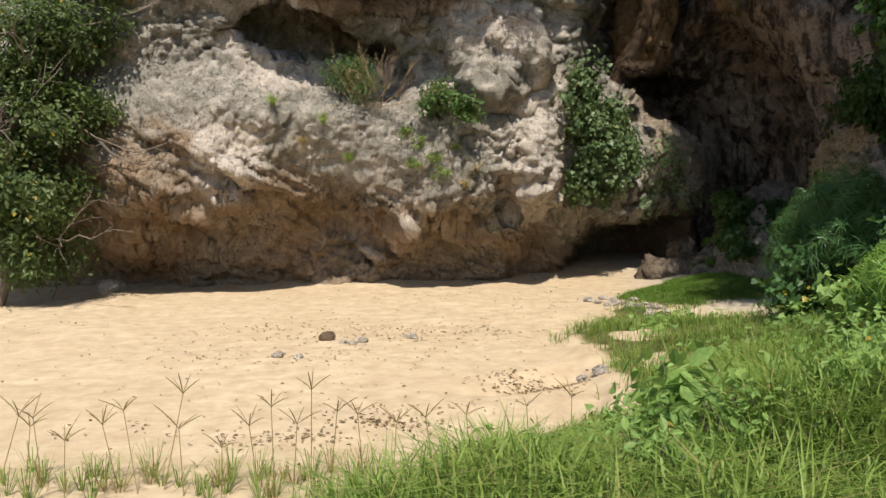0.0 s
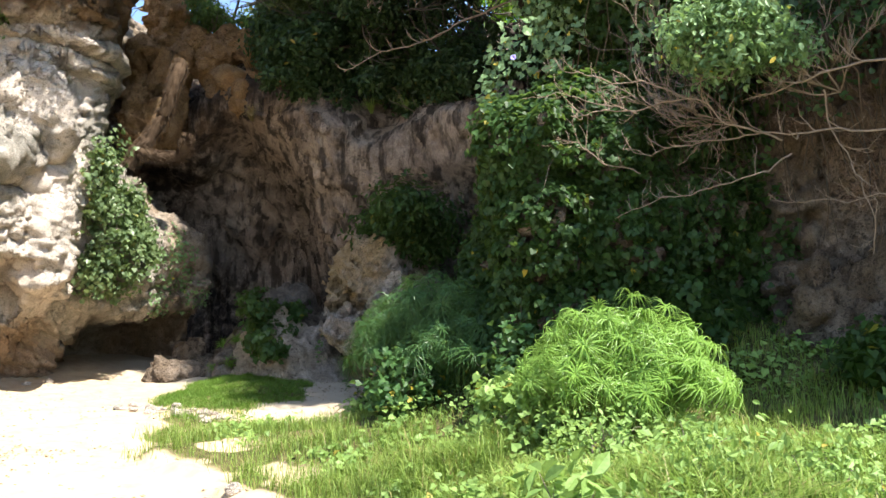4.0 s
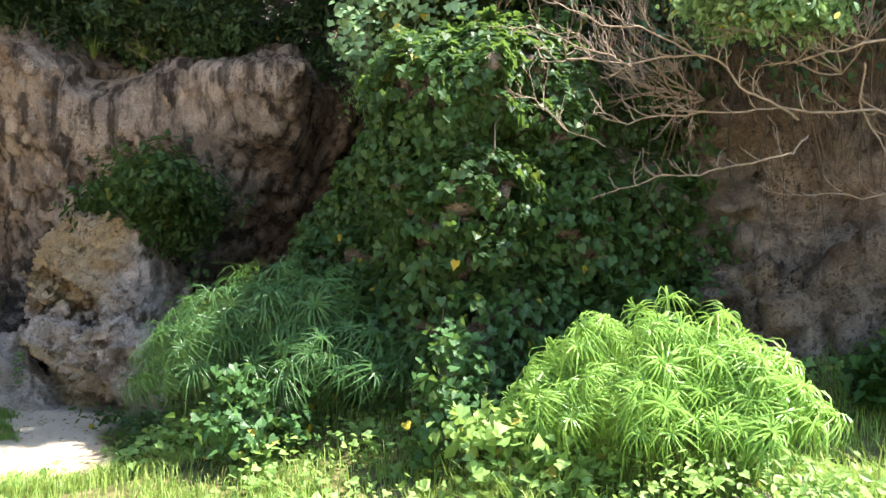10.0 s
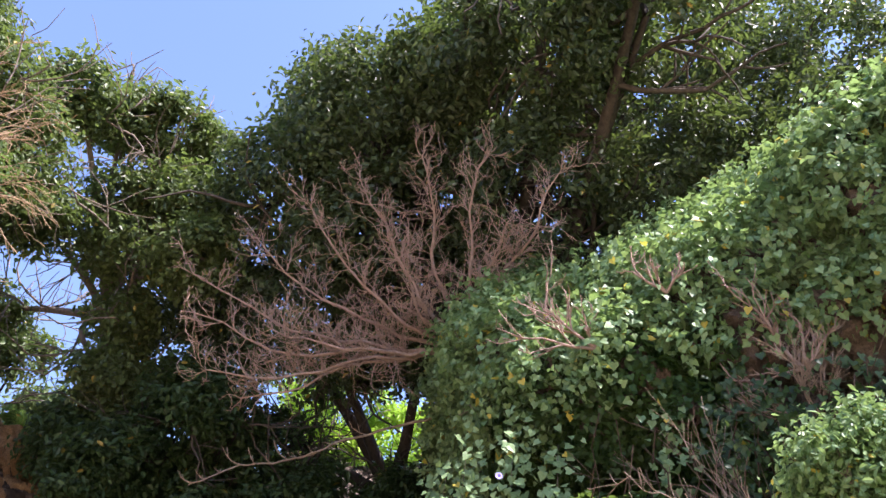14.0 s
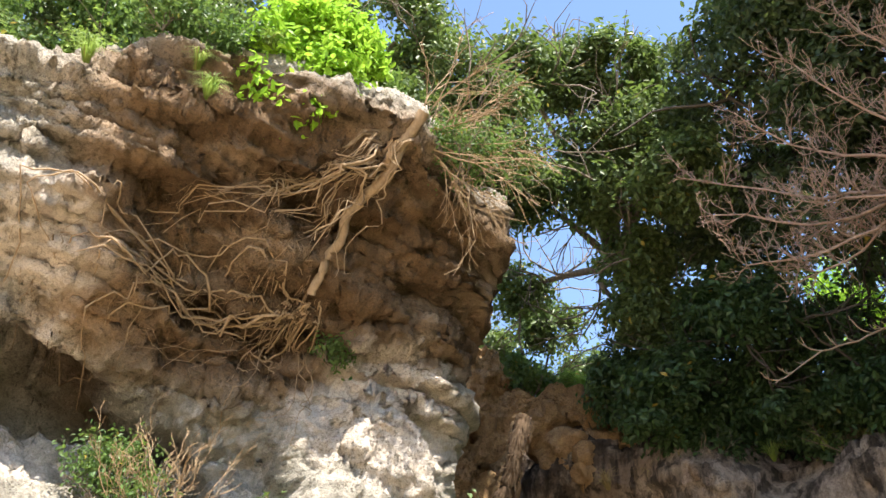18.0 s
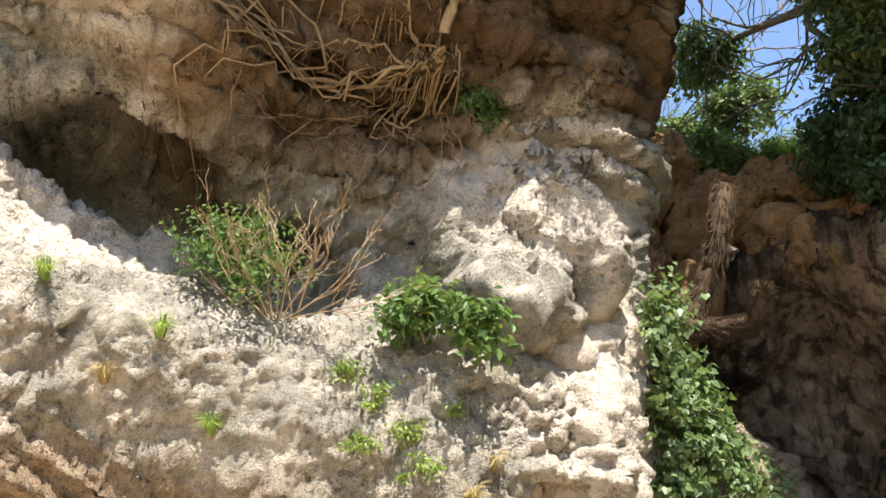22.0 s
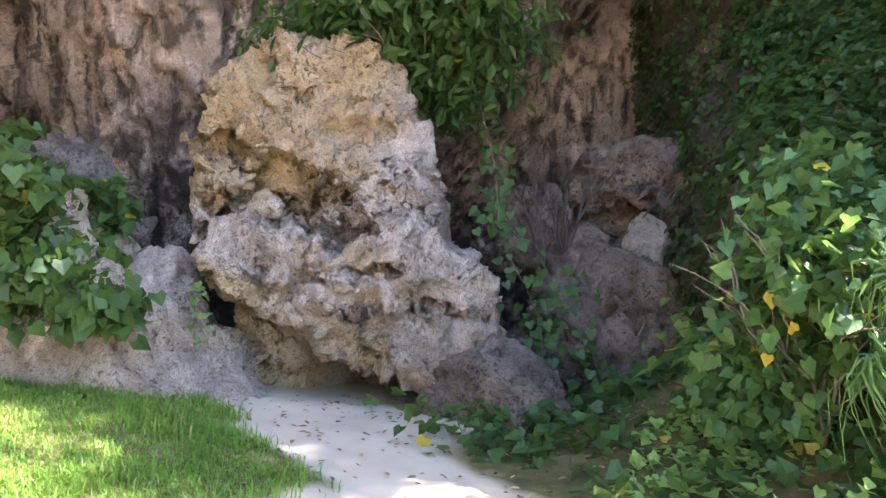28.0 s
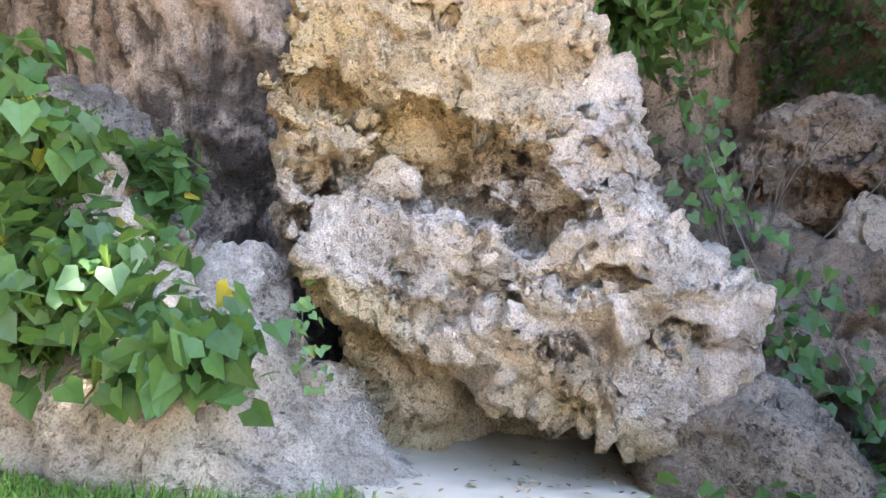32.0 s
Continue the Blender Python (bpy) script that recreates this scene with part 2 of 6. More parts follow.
def rock_material(name, pale, mid, dark, ochre, ochre_at=(0.55, 0.75), streaks=0.0, bump=0.8, lichen=0.5):
    """Weathered limestone: pale broken faces, some with sunlight painted in, grey lichen crust, ochre stain by the
    attribute 'stain', brown overhang shade, dark run-off streaks.
    """
    m, t, b, out = material(name)
    pos = node(t, "ShaderNodeNewGeometry").outputs["Position"]
    big = noise_tex(t, pos, 0.55, 5, 0.6)
    med = noise_tex(t, pos, 3.2, 8, 0.65, 0.4)
    fine = noise_tex(t, pos, 22.0, 8, 0.7)
    col = ramp(t, med, [(0.25, dark), (0.47, mid), (0.68, pale)])
    crust = ramp(t, noise_tex(t, pos, 1.3, 9, 0.72, 0.8), [(0.5 - 0.12 * lichen, (0, 0, 0)), (0.62, (1, 1, 1))])
    col = mixed(t, sum_of(t, crust, lichen, "MULTIPLY"), col, mixed(t, fine, [c * 0.55 for c in mid], [c * 1.05 for c in mid]))
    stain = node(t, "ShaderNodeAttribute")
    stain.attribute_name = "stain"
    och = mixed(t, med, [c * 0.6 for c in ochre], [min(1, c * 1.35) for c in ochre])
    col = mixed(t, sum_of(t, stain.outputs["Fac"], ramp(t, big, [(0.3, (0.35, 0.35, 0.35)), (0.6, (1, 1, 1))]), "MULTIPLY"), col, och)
    # Earth brown whose darkness stands for the shade under the overhang.
    soil_shade = node(t, "ShaderNodeAttribute")
    soil_shade.attribute_name = "soil_shade"
    col = mixed(t, soil_shade.outputs["Fac"], col, mixed(t, fine, (0.055, 0.036, 0.023), (0.2, 0.125, 0.068)))
    fresh_or_lit = node(t, "ShaderNodeAttribute")
    fresh_or_lit.attribute_name = "fresh_or_lit"
    col = mixed(t, fresh_or_lit.outputs["Fac"], col, mixed(t, fine, [c * 0.8 for c in pale], [min(1, c * 1.2) for c in pale]))
    if streaks:
        st = node(t, "ShaderNodeMapping", Vector=pos, Scale=(2.6, 2.6, 0.22)).outputs[0]
        s = ramp(t, noise_tex(t, st, 1.5, 6, 0.6), [(0.46, (0, 0, 0)), (0.6, (1, 1, 1))])
        col = mixed(t, sum_of(t, s, streaks, "MULTIPLY"), col, [c * 0.25 for c in mid])
    hole_a = noise_tex(t, pos, 12.0, 4, 0.55, 0.0)
    hole_b = noise_tex(t, pos, 27.0, 3, 0.55, 0.0)
    zone = noise_tex(t, pos, 0.9, 3, 0.5)
    holes = sum_of(t, ramp(t, hole_a, [(0.33, (1, 1, 1)), (0.42, (0, 0, 0))]), ramp(t, hole_b, [(0.36, (0.9, 0.9, 0.9)), (0.42, (0, 0, 0))]), "MAXIMUM")
    holes = sum_of(t, holes, ramp(t, zone, [(0.36, (0.12, 0.12, 0.12)), (0.6, (1, 1, 1))]), "MULTIPLY")
    col = mixed(t, sum_of(t, holes, 0.6, "MULTIPLY"), col, [c * 0.6 for c in dark])
    grain = noise_tex(t, pos, 38.0, 6, 0.7)
    col = mixed(t, 0.75, col, ramp(t, grain, [(0.3, (0.5, 0.49, 0.48)), (0.46, (1, 1, 1)), (0.7, (1.15, 1.15, 1.15))]), "MULTIPLY")
    speck = noise_tex(t, pos, 95.0, 3, 0.6)
    col = mixed(t, 0.55, col, ramp(t, speck, [(0.36, (0.45, 0.43, 0.41)), (0.5, (1, 1, 1)), (0.68, (1.3, 1.3, 1.3))]), "MULTIPLY")
    t.links.new(col, b.inputs["Base Color"])
    b.inputs["Roughness"].default_value = 0.95
    b.inputs["Specular IOR Level"].default_value = 0.12
    h = sum_of(t, sum_of(t, med, 0.9, "MULTIPLY"), sum_of(t, fine, 0.5, "MULTIPLY"))
    h = sum_of(t, sum_of(t, h, sum_of(t, grain, 0.35, "MULTIPLY")), sum_of(t, holes, -0.6, "MULTIPLY"))
    bp = node(t, "ShaderNodeBump", Strength=bump, Distance=0.14, Height=h)
    t.links.new(bp.outputs[0], b.inputs["Normal"])
    return m


def leaf_material(name, dark, light, gloss=0.35, through_light=0.35, dead=0.02, dead_col=(0.35, 0.24, 0.04)):
    m, t, b, out = material(name)
    g = node(t, "ShaderNodeNewGeometry")
    rnd = g.outputs["Random Per Island"]
    pos = g.outputs["Position"]
    patch = noise_tex(t, pos, 1.1, 3, 0.5)
    k = sum_of(t, sum_of(t, rnd, 0.6, "MULTIPLY"), sum_of(t, patch, 0.5, "MULTIPLY"))
    col = ramp(t, k, [(0.15, dark), (0.8, light)])
    if dead:
        col = mixed(t, ramp(t, rnd, [(1 - dead - 0.002, (0, 0, 0)), (1 - dead, (1, 1, 1))]), col, dead_col)
    fine = noise_tex(t, pos, 40.0, 3, 0.6)
    col = mixed(t, 0.25, col, ramp(t, fine, [(0.3, [c * 0.5 for c in dark]), (0.7, [min(1, c * 1.3) for c in light])]))
    t.links.new(col, b.inputs["Base Color"])
    b.inputs["Roughness"].default_value = gloss
    b.inputs["Specular IOR Level"].default_value = 0.28
    tr = node(t, "ShaderNodeBsdfTranslucent")
    t.links.new(mixed(t, 0.4, col, (0.33, 0.5, 0.08)), tr.inputs[0])
    ms = node(t, "ShaderNodeMixShader", Fac=through_light)
    t.links.new(b.outputs[0], ms.inputs[1])
    t.links.new(tr.outputs[0], ms.inputs[2])
    t.links.new(ms.outputs[0], out.inputs[0])
    return m


def bark_material(name, dark, light, scale=(9, 9, 2)):
    m, t, b, out = material(name)
    pos = node(t, "ShaderNodeNewGeometry").outputs["Position"]
    n = noise_tex(t, node(t, "ShaderNodeMapping", Vector=pos, Scale=scale).outputs[0], 2.0, 8, 0.65)
    n2 = noise_tex(t, pos, 2.5, 4, 0.6)
    col = mixed(t, n2, ramp(t, n, [(0.3, dark), (0.7, light)]), ramp(t, n, [(0.3, [c * 0.7 for c in light]), (0.7, light)]))
    t.links.new(col, b.inputs["Base Color"])
    b.inputs["Roughness"].default_value = 0.9
    b.inputs["Specular IOR Level"].default_value = 0.2
    t.links.new(node(t, "ShaderNodeBump", Strength=0.6, Distance=0.02, Height=n).outputs[0], b.inputs["Normal"])
    return m


def ground_material():
    m, t, b, out = material("sand_and_soil")
    pos = node(t, "ShaderNodeNewGeometry").outputs["Position"]
    big = noise_tex(t, pos, 0.5, 4, 0.55)
    med = noise_tex(t, pos, 4.0, 8, 0.65)
    grain = noise_tex(t, pos, 160.0, 4, 0.7)
    sand = ramp(t, med, [(0.3, (0.385, 0.288, 0.18)), (0.55, (0.495, 0.385, 0.252)), (0.75, (0.565, 0.46, 0.32))])
    sand = mixed(t, ramp(t, big, [(0.4, (0, 0, 0)), (0.7, (0.35, 0.35, 0.35))]), sand, (0.41, 0.3, 0.185))
    sand = mixed(t, ramp(t, grain, [(0.55, (0, 0, 0)), (0.72, (0.45, 0.45, 0.45))]), sand, (0.27, 0.195, 0.12))
    pale = node(t, "ShaderNodeAttribute")
    pale.attribute_name = "pale"
    sand = mixed(t, pale.outputs["Fac"], sand, mixed(t, med, (0.32, 0.265, 0.195), (0.45, 0.385, 0.29)))
    soil_shade = ramp(t, med, [(0.3, (0.045, 0.04, 0.02)), (0.5, (0.09, 0.085, 0.03)), (0.72, (0.2, 0.16, 0.08))])
    cov = node(t, "ShaderNodeAttribute")
    cov.attribute_name = "cover"
    edge = ramp(t, sum_of(t, cov.outputs["Fac"], sum_of(t, med, 0.5, "MULTIPLY")), [(0.55, (0, 0, 0)), (0.85, (1, 1, 1))])
    t.links.new(mixed(t, edge, sand, soil_shade), b.inputs["Base Color"])
    b.inputs["Roughness"].default_value = 0.97
    b.inputs["Specular IOR Level"].default_value = 0.1
    h = sum_of(t, sum_of(t, med, 0.6, "MULTIPLY"), sum_of(t, grain, 0.08, "MULTIPLY"))
    t.links.new(node(t, "ShaderNodeBump", Strength=0.45, Distance=0.05, Height=h).outputs[0], b.inputs["Normal"])
    return m


M_GROUND = ground_material()
M_CLIFF = rock_material("limestone_cliff", (0.66, 0.57, 0.48), (0.35, 0.322, 0.268), (0.125, 0.108, 0.085), (0.31, 0.19, 0.1), lichen=0.8)
# Mid and dark tones sunk so that the cave's deep shade is in the colour.
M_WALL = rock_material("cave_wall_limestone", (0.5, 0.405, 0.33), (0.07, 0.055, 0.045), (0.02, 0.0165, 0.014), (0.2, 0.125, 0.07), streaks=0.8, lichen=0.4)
M_BOULDER = rock_material("pitted_boulder_limestone", (0.62, 0.53, 0.455), (0.37, 0.31, 0.255), (0.12, 0.094, 0.068), (0.47, 0.34, 0.17), lichen=0.3, bump=1.0)
M_DARKROCK = rock_material("dark_brown_limestone", (0.31, 0.245, 0.19), (0.15, 0.118, 0.09), (0.045, 0.036, 0.028), (0.2, 0.115, 0.06), lichen=0.4)
M_BANKROCK = rock_material("grey_bank_limestone", (0.31, 0.265, 0.225), (0.14, 0.118, 0.098), (0.04, 0.033, 0.027), (0.30, 0.19, 0.09), lichen=0.3, bump=1.0)
M_ORANGE = rock_material("ochre_earth_rock", (0.46, 0.33, 0.19), (0.29, 0.185, 0.095), (0.11, 0.065, 0.032), (0.36, 0.19, 0.075), lichen=0.1)
# Two tones of one vine, with shade and sunlight put into the colours.
M_VINE_SHADED = leaf_material("shaded_vine_leaf", (0.014, 0.034, 0.01), (0.046, 0.096, 0.024), gloss=0.5, dead=0.003, dead_col=(0.5, 0.36, 0.03))
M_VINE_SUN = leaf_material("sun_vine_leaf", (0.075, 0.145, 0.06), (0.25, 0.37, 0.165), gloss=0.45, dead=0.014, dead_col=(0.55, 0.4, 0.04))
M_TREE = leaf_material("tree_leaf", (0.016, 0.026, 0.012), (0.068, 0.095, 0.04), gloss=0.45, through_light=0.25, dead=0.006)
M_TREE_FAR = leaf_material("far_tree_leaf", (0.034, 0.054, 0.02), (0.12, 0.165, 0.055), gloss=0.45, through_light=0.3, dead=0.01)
M_LIME = leaf_material("lime_green_leaf", (0.14, 0.28, 0.015), (0.36, 0.58, 0.045), gloss=0.4, through_light=0.45, dead=0)
M_SHRUB = leaf_material("shrub_leaf", (0.032, 0.066, 0.022), (0.115, 0.19, 0.055), gloss=0.45, dead=0.01)
# Darker copy of the shrub leaf, its plants' shade put into the colour.
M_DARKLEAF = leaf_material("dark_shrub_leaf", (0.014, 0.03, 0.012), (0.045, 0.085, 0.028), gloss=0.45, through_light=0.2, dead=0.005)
M_GRASS = leaf_material("grass_blade", (0.08, 0.14, 0.026), (0.29, 0.385, 0.085), gloss=0.5, through_light=0.4, dead=0.08, dead_col=(0.36, 0.28, 0.12))
M_TURF = leaf_material("short_turf_blade", (0.06, 0.125, 0.018), (0.17, 0.29, 0.045), gloss=0.5, through_light=0.4, dead=0.03, dead_col=(0.3, 0.25, 0.1))
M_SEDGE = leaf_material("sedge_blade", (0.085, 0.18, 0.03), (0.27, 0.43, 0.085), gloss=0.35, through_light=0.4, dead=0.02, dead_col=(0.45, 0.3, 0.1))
# Same sedge, with the shade of the second clump put into its colour.
M_SEDGE_SHADED = leaf_material("shaded_sedge_blade", (0.025, 0.062, 0.02), (0.075, 0.155, 0.045), gloss=0.35, through_light=0.3, dead=0.02)
M_WEED = leaf_material("bank_weed_leaf", (0.1, 0.185, 0.04), (0.29, 0.42, 0.115), gloss=0.5, through_light=0.4, dead=0.012)
M_FRESHVINE = leaf_material("fresh_vine_leaf", (0.024, 0.06, 0.02), (0.075, 0.155, 0.045), gloss=0.45, through_light=0.35, dead=0.012, dead_col=(0.5, 0.36, 0.03))
M_PROW = leaf_material("grey_green_leaf", (0.045, 0.08, 0.036), (0.155, 0.215, 0.09), gloss=0.4, through_light=0.3, dead=0.01)
M_DRY = leaf_material("dry_grass_blade", (0.22, 0.15, 0.07), (0.42, 0.31, 0.15), gloss=0.6, through_light=0.3, dead=0)
M_BARK = bark_material("grey_brown_bark", (0.07, 0.055, 0.04), (0.22, 0.18, 0.14))
M_TWIG = bark_material("pale_bare_twig", (0.15, 0.1, 0.078), (0.36, 0.255, 0.2))
M_DEAD = bark_material("dead_branch_bark", (0.11, 0.08, 0.06), (0.3, 0.225, 0.165))
M_ROOT = bark_material("pale_tan_root", (0.15, 0.1, 0.06), (0.38, 0.27, 0.165))
M_DARKBARK = bark_material("dark_bark", (0.025, 0.02, 0.016), (0.09, 0.075, 0.06))
M_FIBRE = bark_material("brown_fibrous_root", (0.022, 0.014, 0.009), (0.115, 0.076, 0.046), (14, 14, 14))


def plain_material(name, dark, light, rough=0.7, scale=30.0):
    m, t, b, out = material(name)
    pos = node(t, "ShaderNodeNewGeometry").outputs["Position"]
    n = noise_tex(t, pos, scale, 5, 0.6)
    t.links.new(ramp(t, n, [(0.3, dark), (0.7, light)]), b.inputs["Base Color"])
    b.inputs["Roughness"].default_value = rough
    return m


M_LITTER = leaf_material("dead_leaf_litter", (0.07, 0.045, 0.025), (0.26, 0.17, 0.09), gloss=0.7, through_light=0.1, dead=0.2, dead_col=(0.42, 0.27, 0.12))
M_PETAL = plain_material("violet_petal", (0.25, 0.2, 0.6), (0.45, 0.4, 0.85), 0.6)


# ---- ground ----
def edge_x(y):
    """The line where the sand gives way to the grassy bank."""
    return np.interp(y, [-2, 3, 4.6, 6.2, 7.6, 9, 12, 13.5, 15, 16.5], [-7, -4.2, -2.6, -0.9, 0.9, 1.6, 1.5, 2.1, 2.7, 9])


def turf_r(x, y):
    """1 on the rim of the slanting patch of turf before the rocks."""
    dx, dy = x - 4.9, y - 16.3
    return np.hypot((0.6 * dx + 0.8 * dy) / 2.5, (-0.8 * dx + 0.6 * dy) / 1.4)


def ground_z(x, y):
    x, y = np.asarray(x, float), np.asarray(y, float)
    p = np.stack([x, y, 0 * x], -1).reshape(-1, 3)
    w = x - edge_x(y) + 0.35 * fbm(p, 1.6, 3, 5).reshape(x.shape)
    lift = 0.9 * smooth(0.4, 5.0, w) * (1 - smooth(10.0, 13.0, y))
    side = 1.2 * smooth(4.6, 8.0, x) * (1 - smooth(12.5, 14.5, y))
    scarp = 0.12 * smooth(0.0, 0.25, w) * smooth(6, 8, y) * (1 - smooth(12, 13, y))
    turf = 0.14 * np.exp(-(turf_r(x, y) / 0.9) ** 4) + 0.32 * smooth(3.6, 7.2, x) * smooth(12.9, 15.0, y) * (1 - smooth(19, 21, y))
    scour = -0.16 * np.exp(-((0.8 * (x - 1.2) + 0.6 * (y - 9.8)) / 1.1) ** 2 - ((-0.6 * (x - 1.2) + 0.8 * (y - 9.8)) / 0.3) ** 2)
    near = smooth(60, 30, np.hypot(x, y))
    relief = (0.05 * fbm(p, 1.1, 4, 9) + 0.018 * fbm(p, 0.22, 3, 19)).reshape(x.shape)
    drift = 0.22 * smooth(18.3, 20.5, y - 0.35 * np.maximum(x + 1, 0)) * (1 - smooth(5.5, 7.0, x))
    plane = 0.0139 * np.clip(x, -40, 40) + 0.091 * np.clip(y, -8, 30)
    return plane + lift + side + scarp + scour + turf + drift + relief * near


def cover_at(x, y):
    """1 on the grassy bank and the turf patch, 0 on bare sand."""
    p = np.stack([x, y, 0 * x], -1)
    w = x - edge_x(y) + 0.55 * fbm(p, 1.2, 4, 5)
    bank = smooth(0.05, 0.7, w) * (1 - smooth(0.0, 0.9, y + 0.75 * (x - 2) - 15.0 + 0.6 * fbm(p, 0.8, 3, 6)))
    bare = 0.9 * smooth(0.12, 0.3, fbm(p, 0.9, 3, 15)) * smooth(2.2, 0.6, w)
    turf = smooth(1.02, 0.62, turf_r(x, y) + 0.35 * fbm(p, 0.7, 4, 8))
    litter = smooth(5.3, 5.9, x - 0.6 * (y - 13.3)) * smooth(15.2, 13.8, y) * smooth(11, 12.5, y)
    return np.clip(np.maximum(np.maximum(bank - bare, turf), litter), 0, 1)


def build_ground():
    xs = np.concatenate([-np.geomspace(400, 14.2, 26), np.linspace(-14, 16, 430), np.geomspace(16.2, 400, 26)])
    ys = np.concatenate([-np.geomspace(400, 8.2, 22), np.linspace(-8, 27, 480), np.geomspace(27.2, 600, 24)])
    gx, gy = np.meshgrid(xs, ys)
    gz = ground_z(gx, gy)
    me = mesh_of("ground", np.stack([gx, gy, gz], -1).reshape(-1, 3), grid_faces(len(ys), len(xs)), M_GROUND)
    number_on(me, "cover", cover_at(gx.ravel(), gy.ravel()))
    number_on(me, "pale", (smooth(3.6, 5.2, gx) * smooth(13.3, 14.6, gy)).ravel())
    tagged(new("ground", me), "pale beach sand rising to a grassy bank and cliff foot", "ground", kind="structure")


build_ground()


# ---- cliffs ----
def curve_through(k, t, x):
    """Catmull-Rom through the knots k with the rows t, at x."""
    k = np.asarray(k, float)
    t = np.asarray(t, float)
    i = np.clip(np.searchsorted(k, x) - 1, 0, len(k) - 2)
    u = np.clip((x - k[i]) / (k[i + 1] - k[i]), 0, 1)
    a, b, c, d = t[np.maximum(i - 1, 0)], t[i], t[i + 1], t[np.minimum(i + 2, len(k) - 1)]
    u = u.reshape(u.shape + (1,) * (t.ndim - 1))
    return b + 0.5 * u * (c - a + u * (2 * a - 5 * b + 4 * c - d + u * (3 * (b - c) + d - a)))


def weathered(v, f, coarse=0.3, craggy=0.14, pitted=0.07, fine=0.03, seed=0, flip=False, mask=None, tall=1.0):
    """Pushes a rock surface in and out along its normals, at four sizes."""
    n = normals_of(v, f) * (-1 if flip else 1)
    mask = 1.0 if mask is None else mask
    v = v + n * (coarse * fbm(v, 1.7, 4, seed) * mask)[:, None]
    n = normals_of(v, f) * (-1 if flip else 1)
    warp = v + 0.25 * np.stack([fbm(v, 0.6, 3, seed + 50 + k) for k in range(3)], 1)
    d0, m0, s0 = pits(warp * (1, 1, 1.3 * tall), 1.15, seed + 2)
    d1, m1, s1 = pits(warp * (1, 1, 1.2 * tall), 0.45, seed + 3)
    d2, m2, s2 = pits(warp * (1, 1, tall), 0.17, seed + 4)
    zone = smooth(-0.35, 0.25, fbm(v, 1.4, 3, seed + 13))
    push = craggy * fbm(v * (1, 1, tall), 0.55, 5, seed + 7, 0.6, True) * mask * (0.35 + 0.65 * zone)
    push += pitted * (2.6 * s0 + 1.2 * (m0 - 0.5)) * mask
    push += pitted * (2.0 * s1 + 0.9 * (m1 - 0.5)) * mask * (0.4 + 0.6 * zone)
    push -= 1.1 * pitted * smooth(0.55, 0.15, d2) * (m2 > 0.55) * mask * zone
    push += 0.35 * pitted * s2 * zone
    push += fine * fbm(v, 0.12, 4, seed + 9, 0.65)
    v = v + n * push[:, None]
    n = normals_of(v, f) * (-1 if flip else 1)
    return v + n * (0.5 * fine * fbm(v, 0.05, 2, seed + 15, 0.6, True))[:, None]


def cliff_sheet(name, us, zs, columns, rows, place, mat, label, stain, fresh_or_lit, shape, flip, carve=None, kind="structure", calm=None):
    """A rock face: for each upright column of the plan a profile of how far it stands out at each height."""
    keys = sorted(columns)
    table = np.array([columns[k] for k in keys])
    prof = curve_through(keys, table, us)
    depth = np.stack([curve_through(rows, p, zs) for p in prof], 1)
    u, z = np.meshgrid(us, zs)
    v = place(u, depth, z).reshape(-1, 3)
    f = grid_faces(len(zs), len(us))
    if flip:
        f = f[:, ::-1]
    if carve:
        v = v + normals_of(v, f) * carve(u.ravel(), z.ravel())[:, None]
    v = weathered(v, f, mask=calm(v) if calm else None, **shape)
    me = mesh_of(name, v, f, mat)
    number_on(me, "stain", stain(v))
    number_on(me, "fresh_or_lit", fresh_or_lit(v))
    return tagged(new(name, me), label, "cliff", kind=kind), v, f


def blobs(v, spots):
    out = np.zeros(len(v))
    rough = 0.5 * fbm(v, 0.5, 4, 31)
    for x, y, z, r, k in spots:
        d = np.sqrt(((v - (x, y, z)) ** 2).sum(1)) / r + rough
        out = np.maximum(out, k * smooth(1.0, 0.6, d))
    return out


BULGES = [(1.0, 6.7, 1.0, 1.2, 0.5), (1.5, 7.0, 0.5, 0.8, 0.2), (-2.9, 6.95, 1.5, 0.4, -1.3), (-1.4, 6.3, 0.7, 0.6, -0.7), (1.35, 3.5, 0.3, 0.5, -0.6), (0.9, 3.15, 0.35, 0.18, -0.35),
          (-0.8, 2.9, 0.7, 0.25, 0.16), (-1.9, 2.35, 0.6, 0.25, 0.14), (2.2, 2.75, 0.5, 0.35, -0.4), (3.3, 3.0, 0.5, 0.3, 0.2), (-0.6, 8.35, 1.6, 0.18, -0.45), (-4.9, 2.9, 0.9, 0.3, -0.35),
          (-6.9, 2.7, 0.5, 0.7, 0.3), (1.9, 4.5, 0.4, 0.9, 0.25), (0.9, 5.35, 1.1, 0.14, -0.3)]


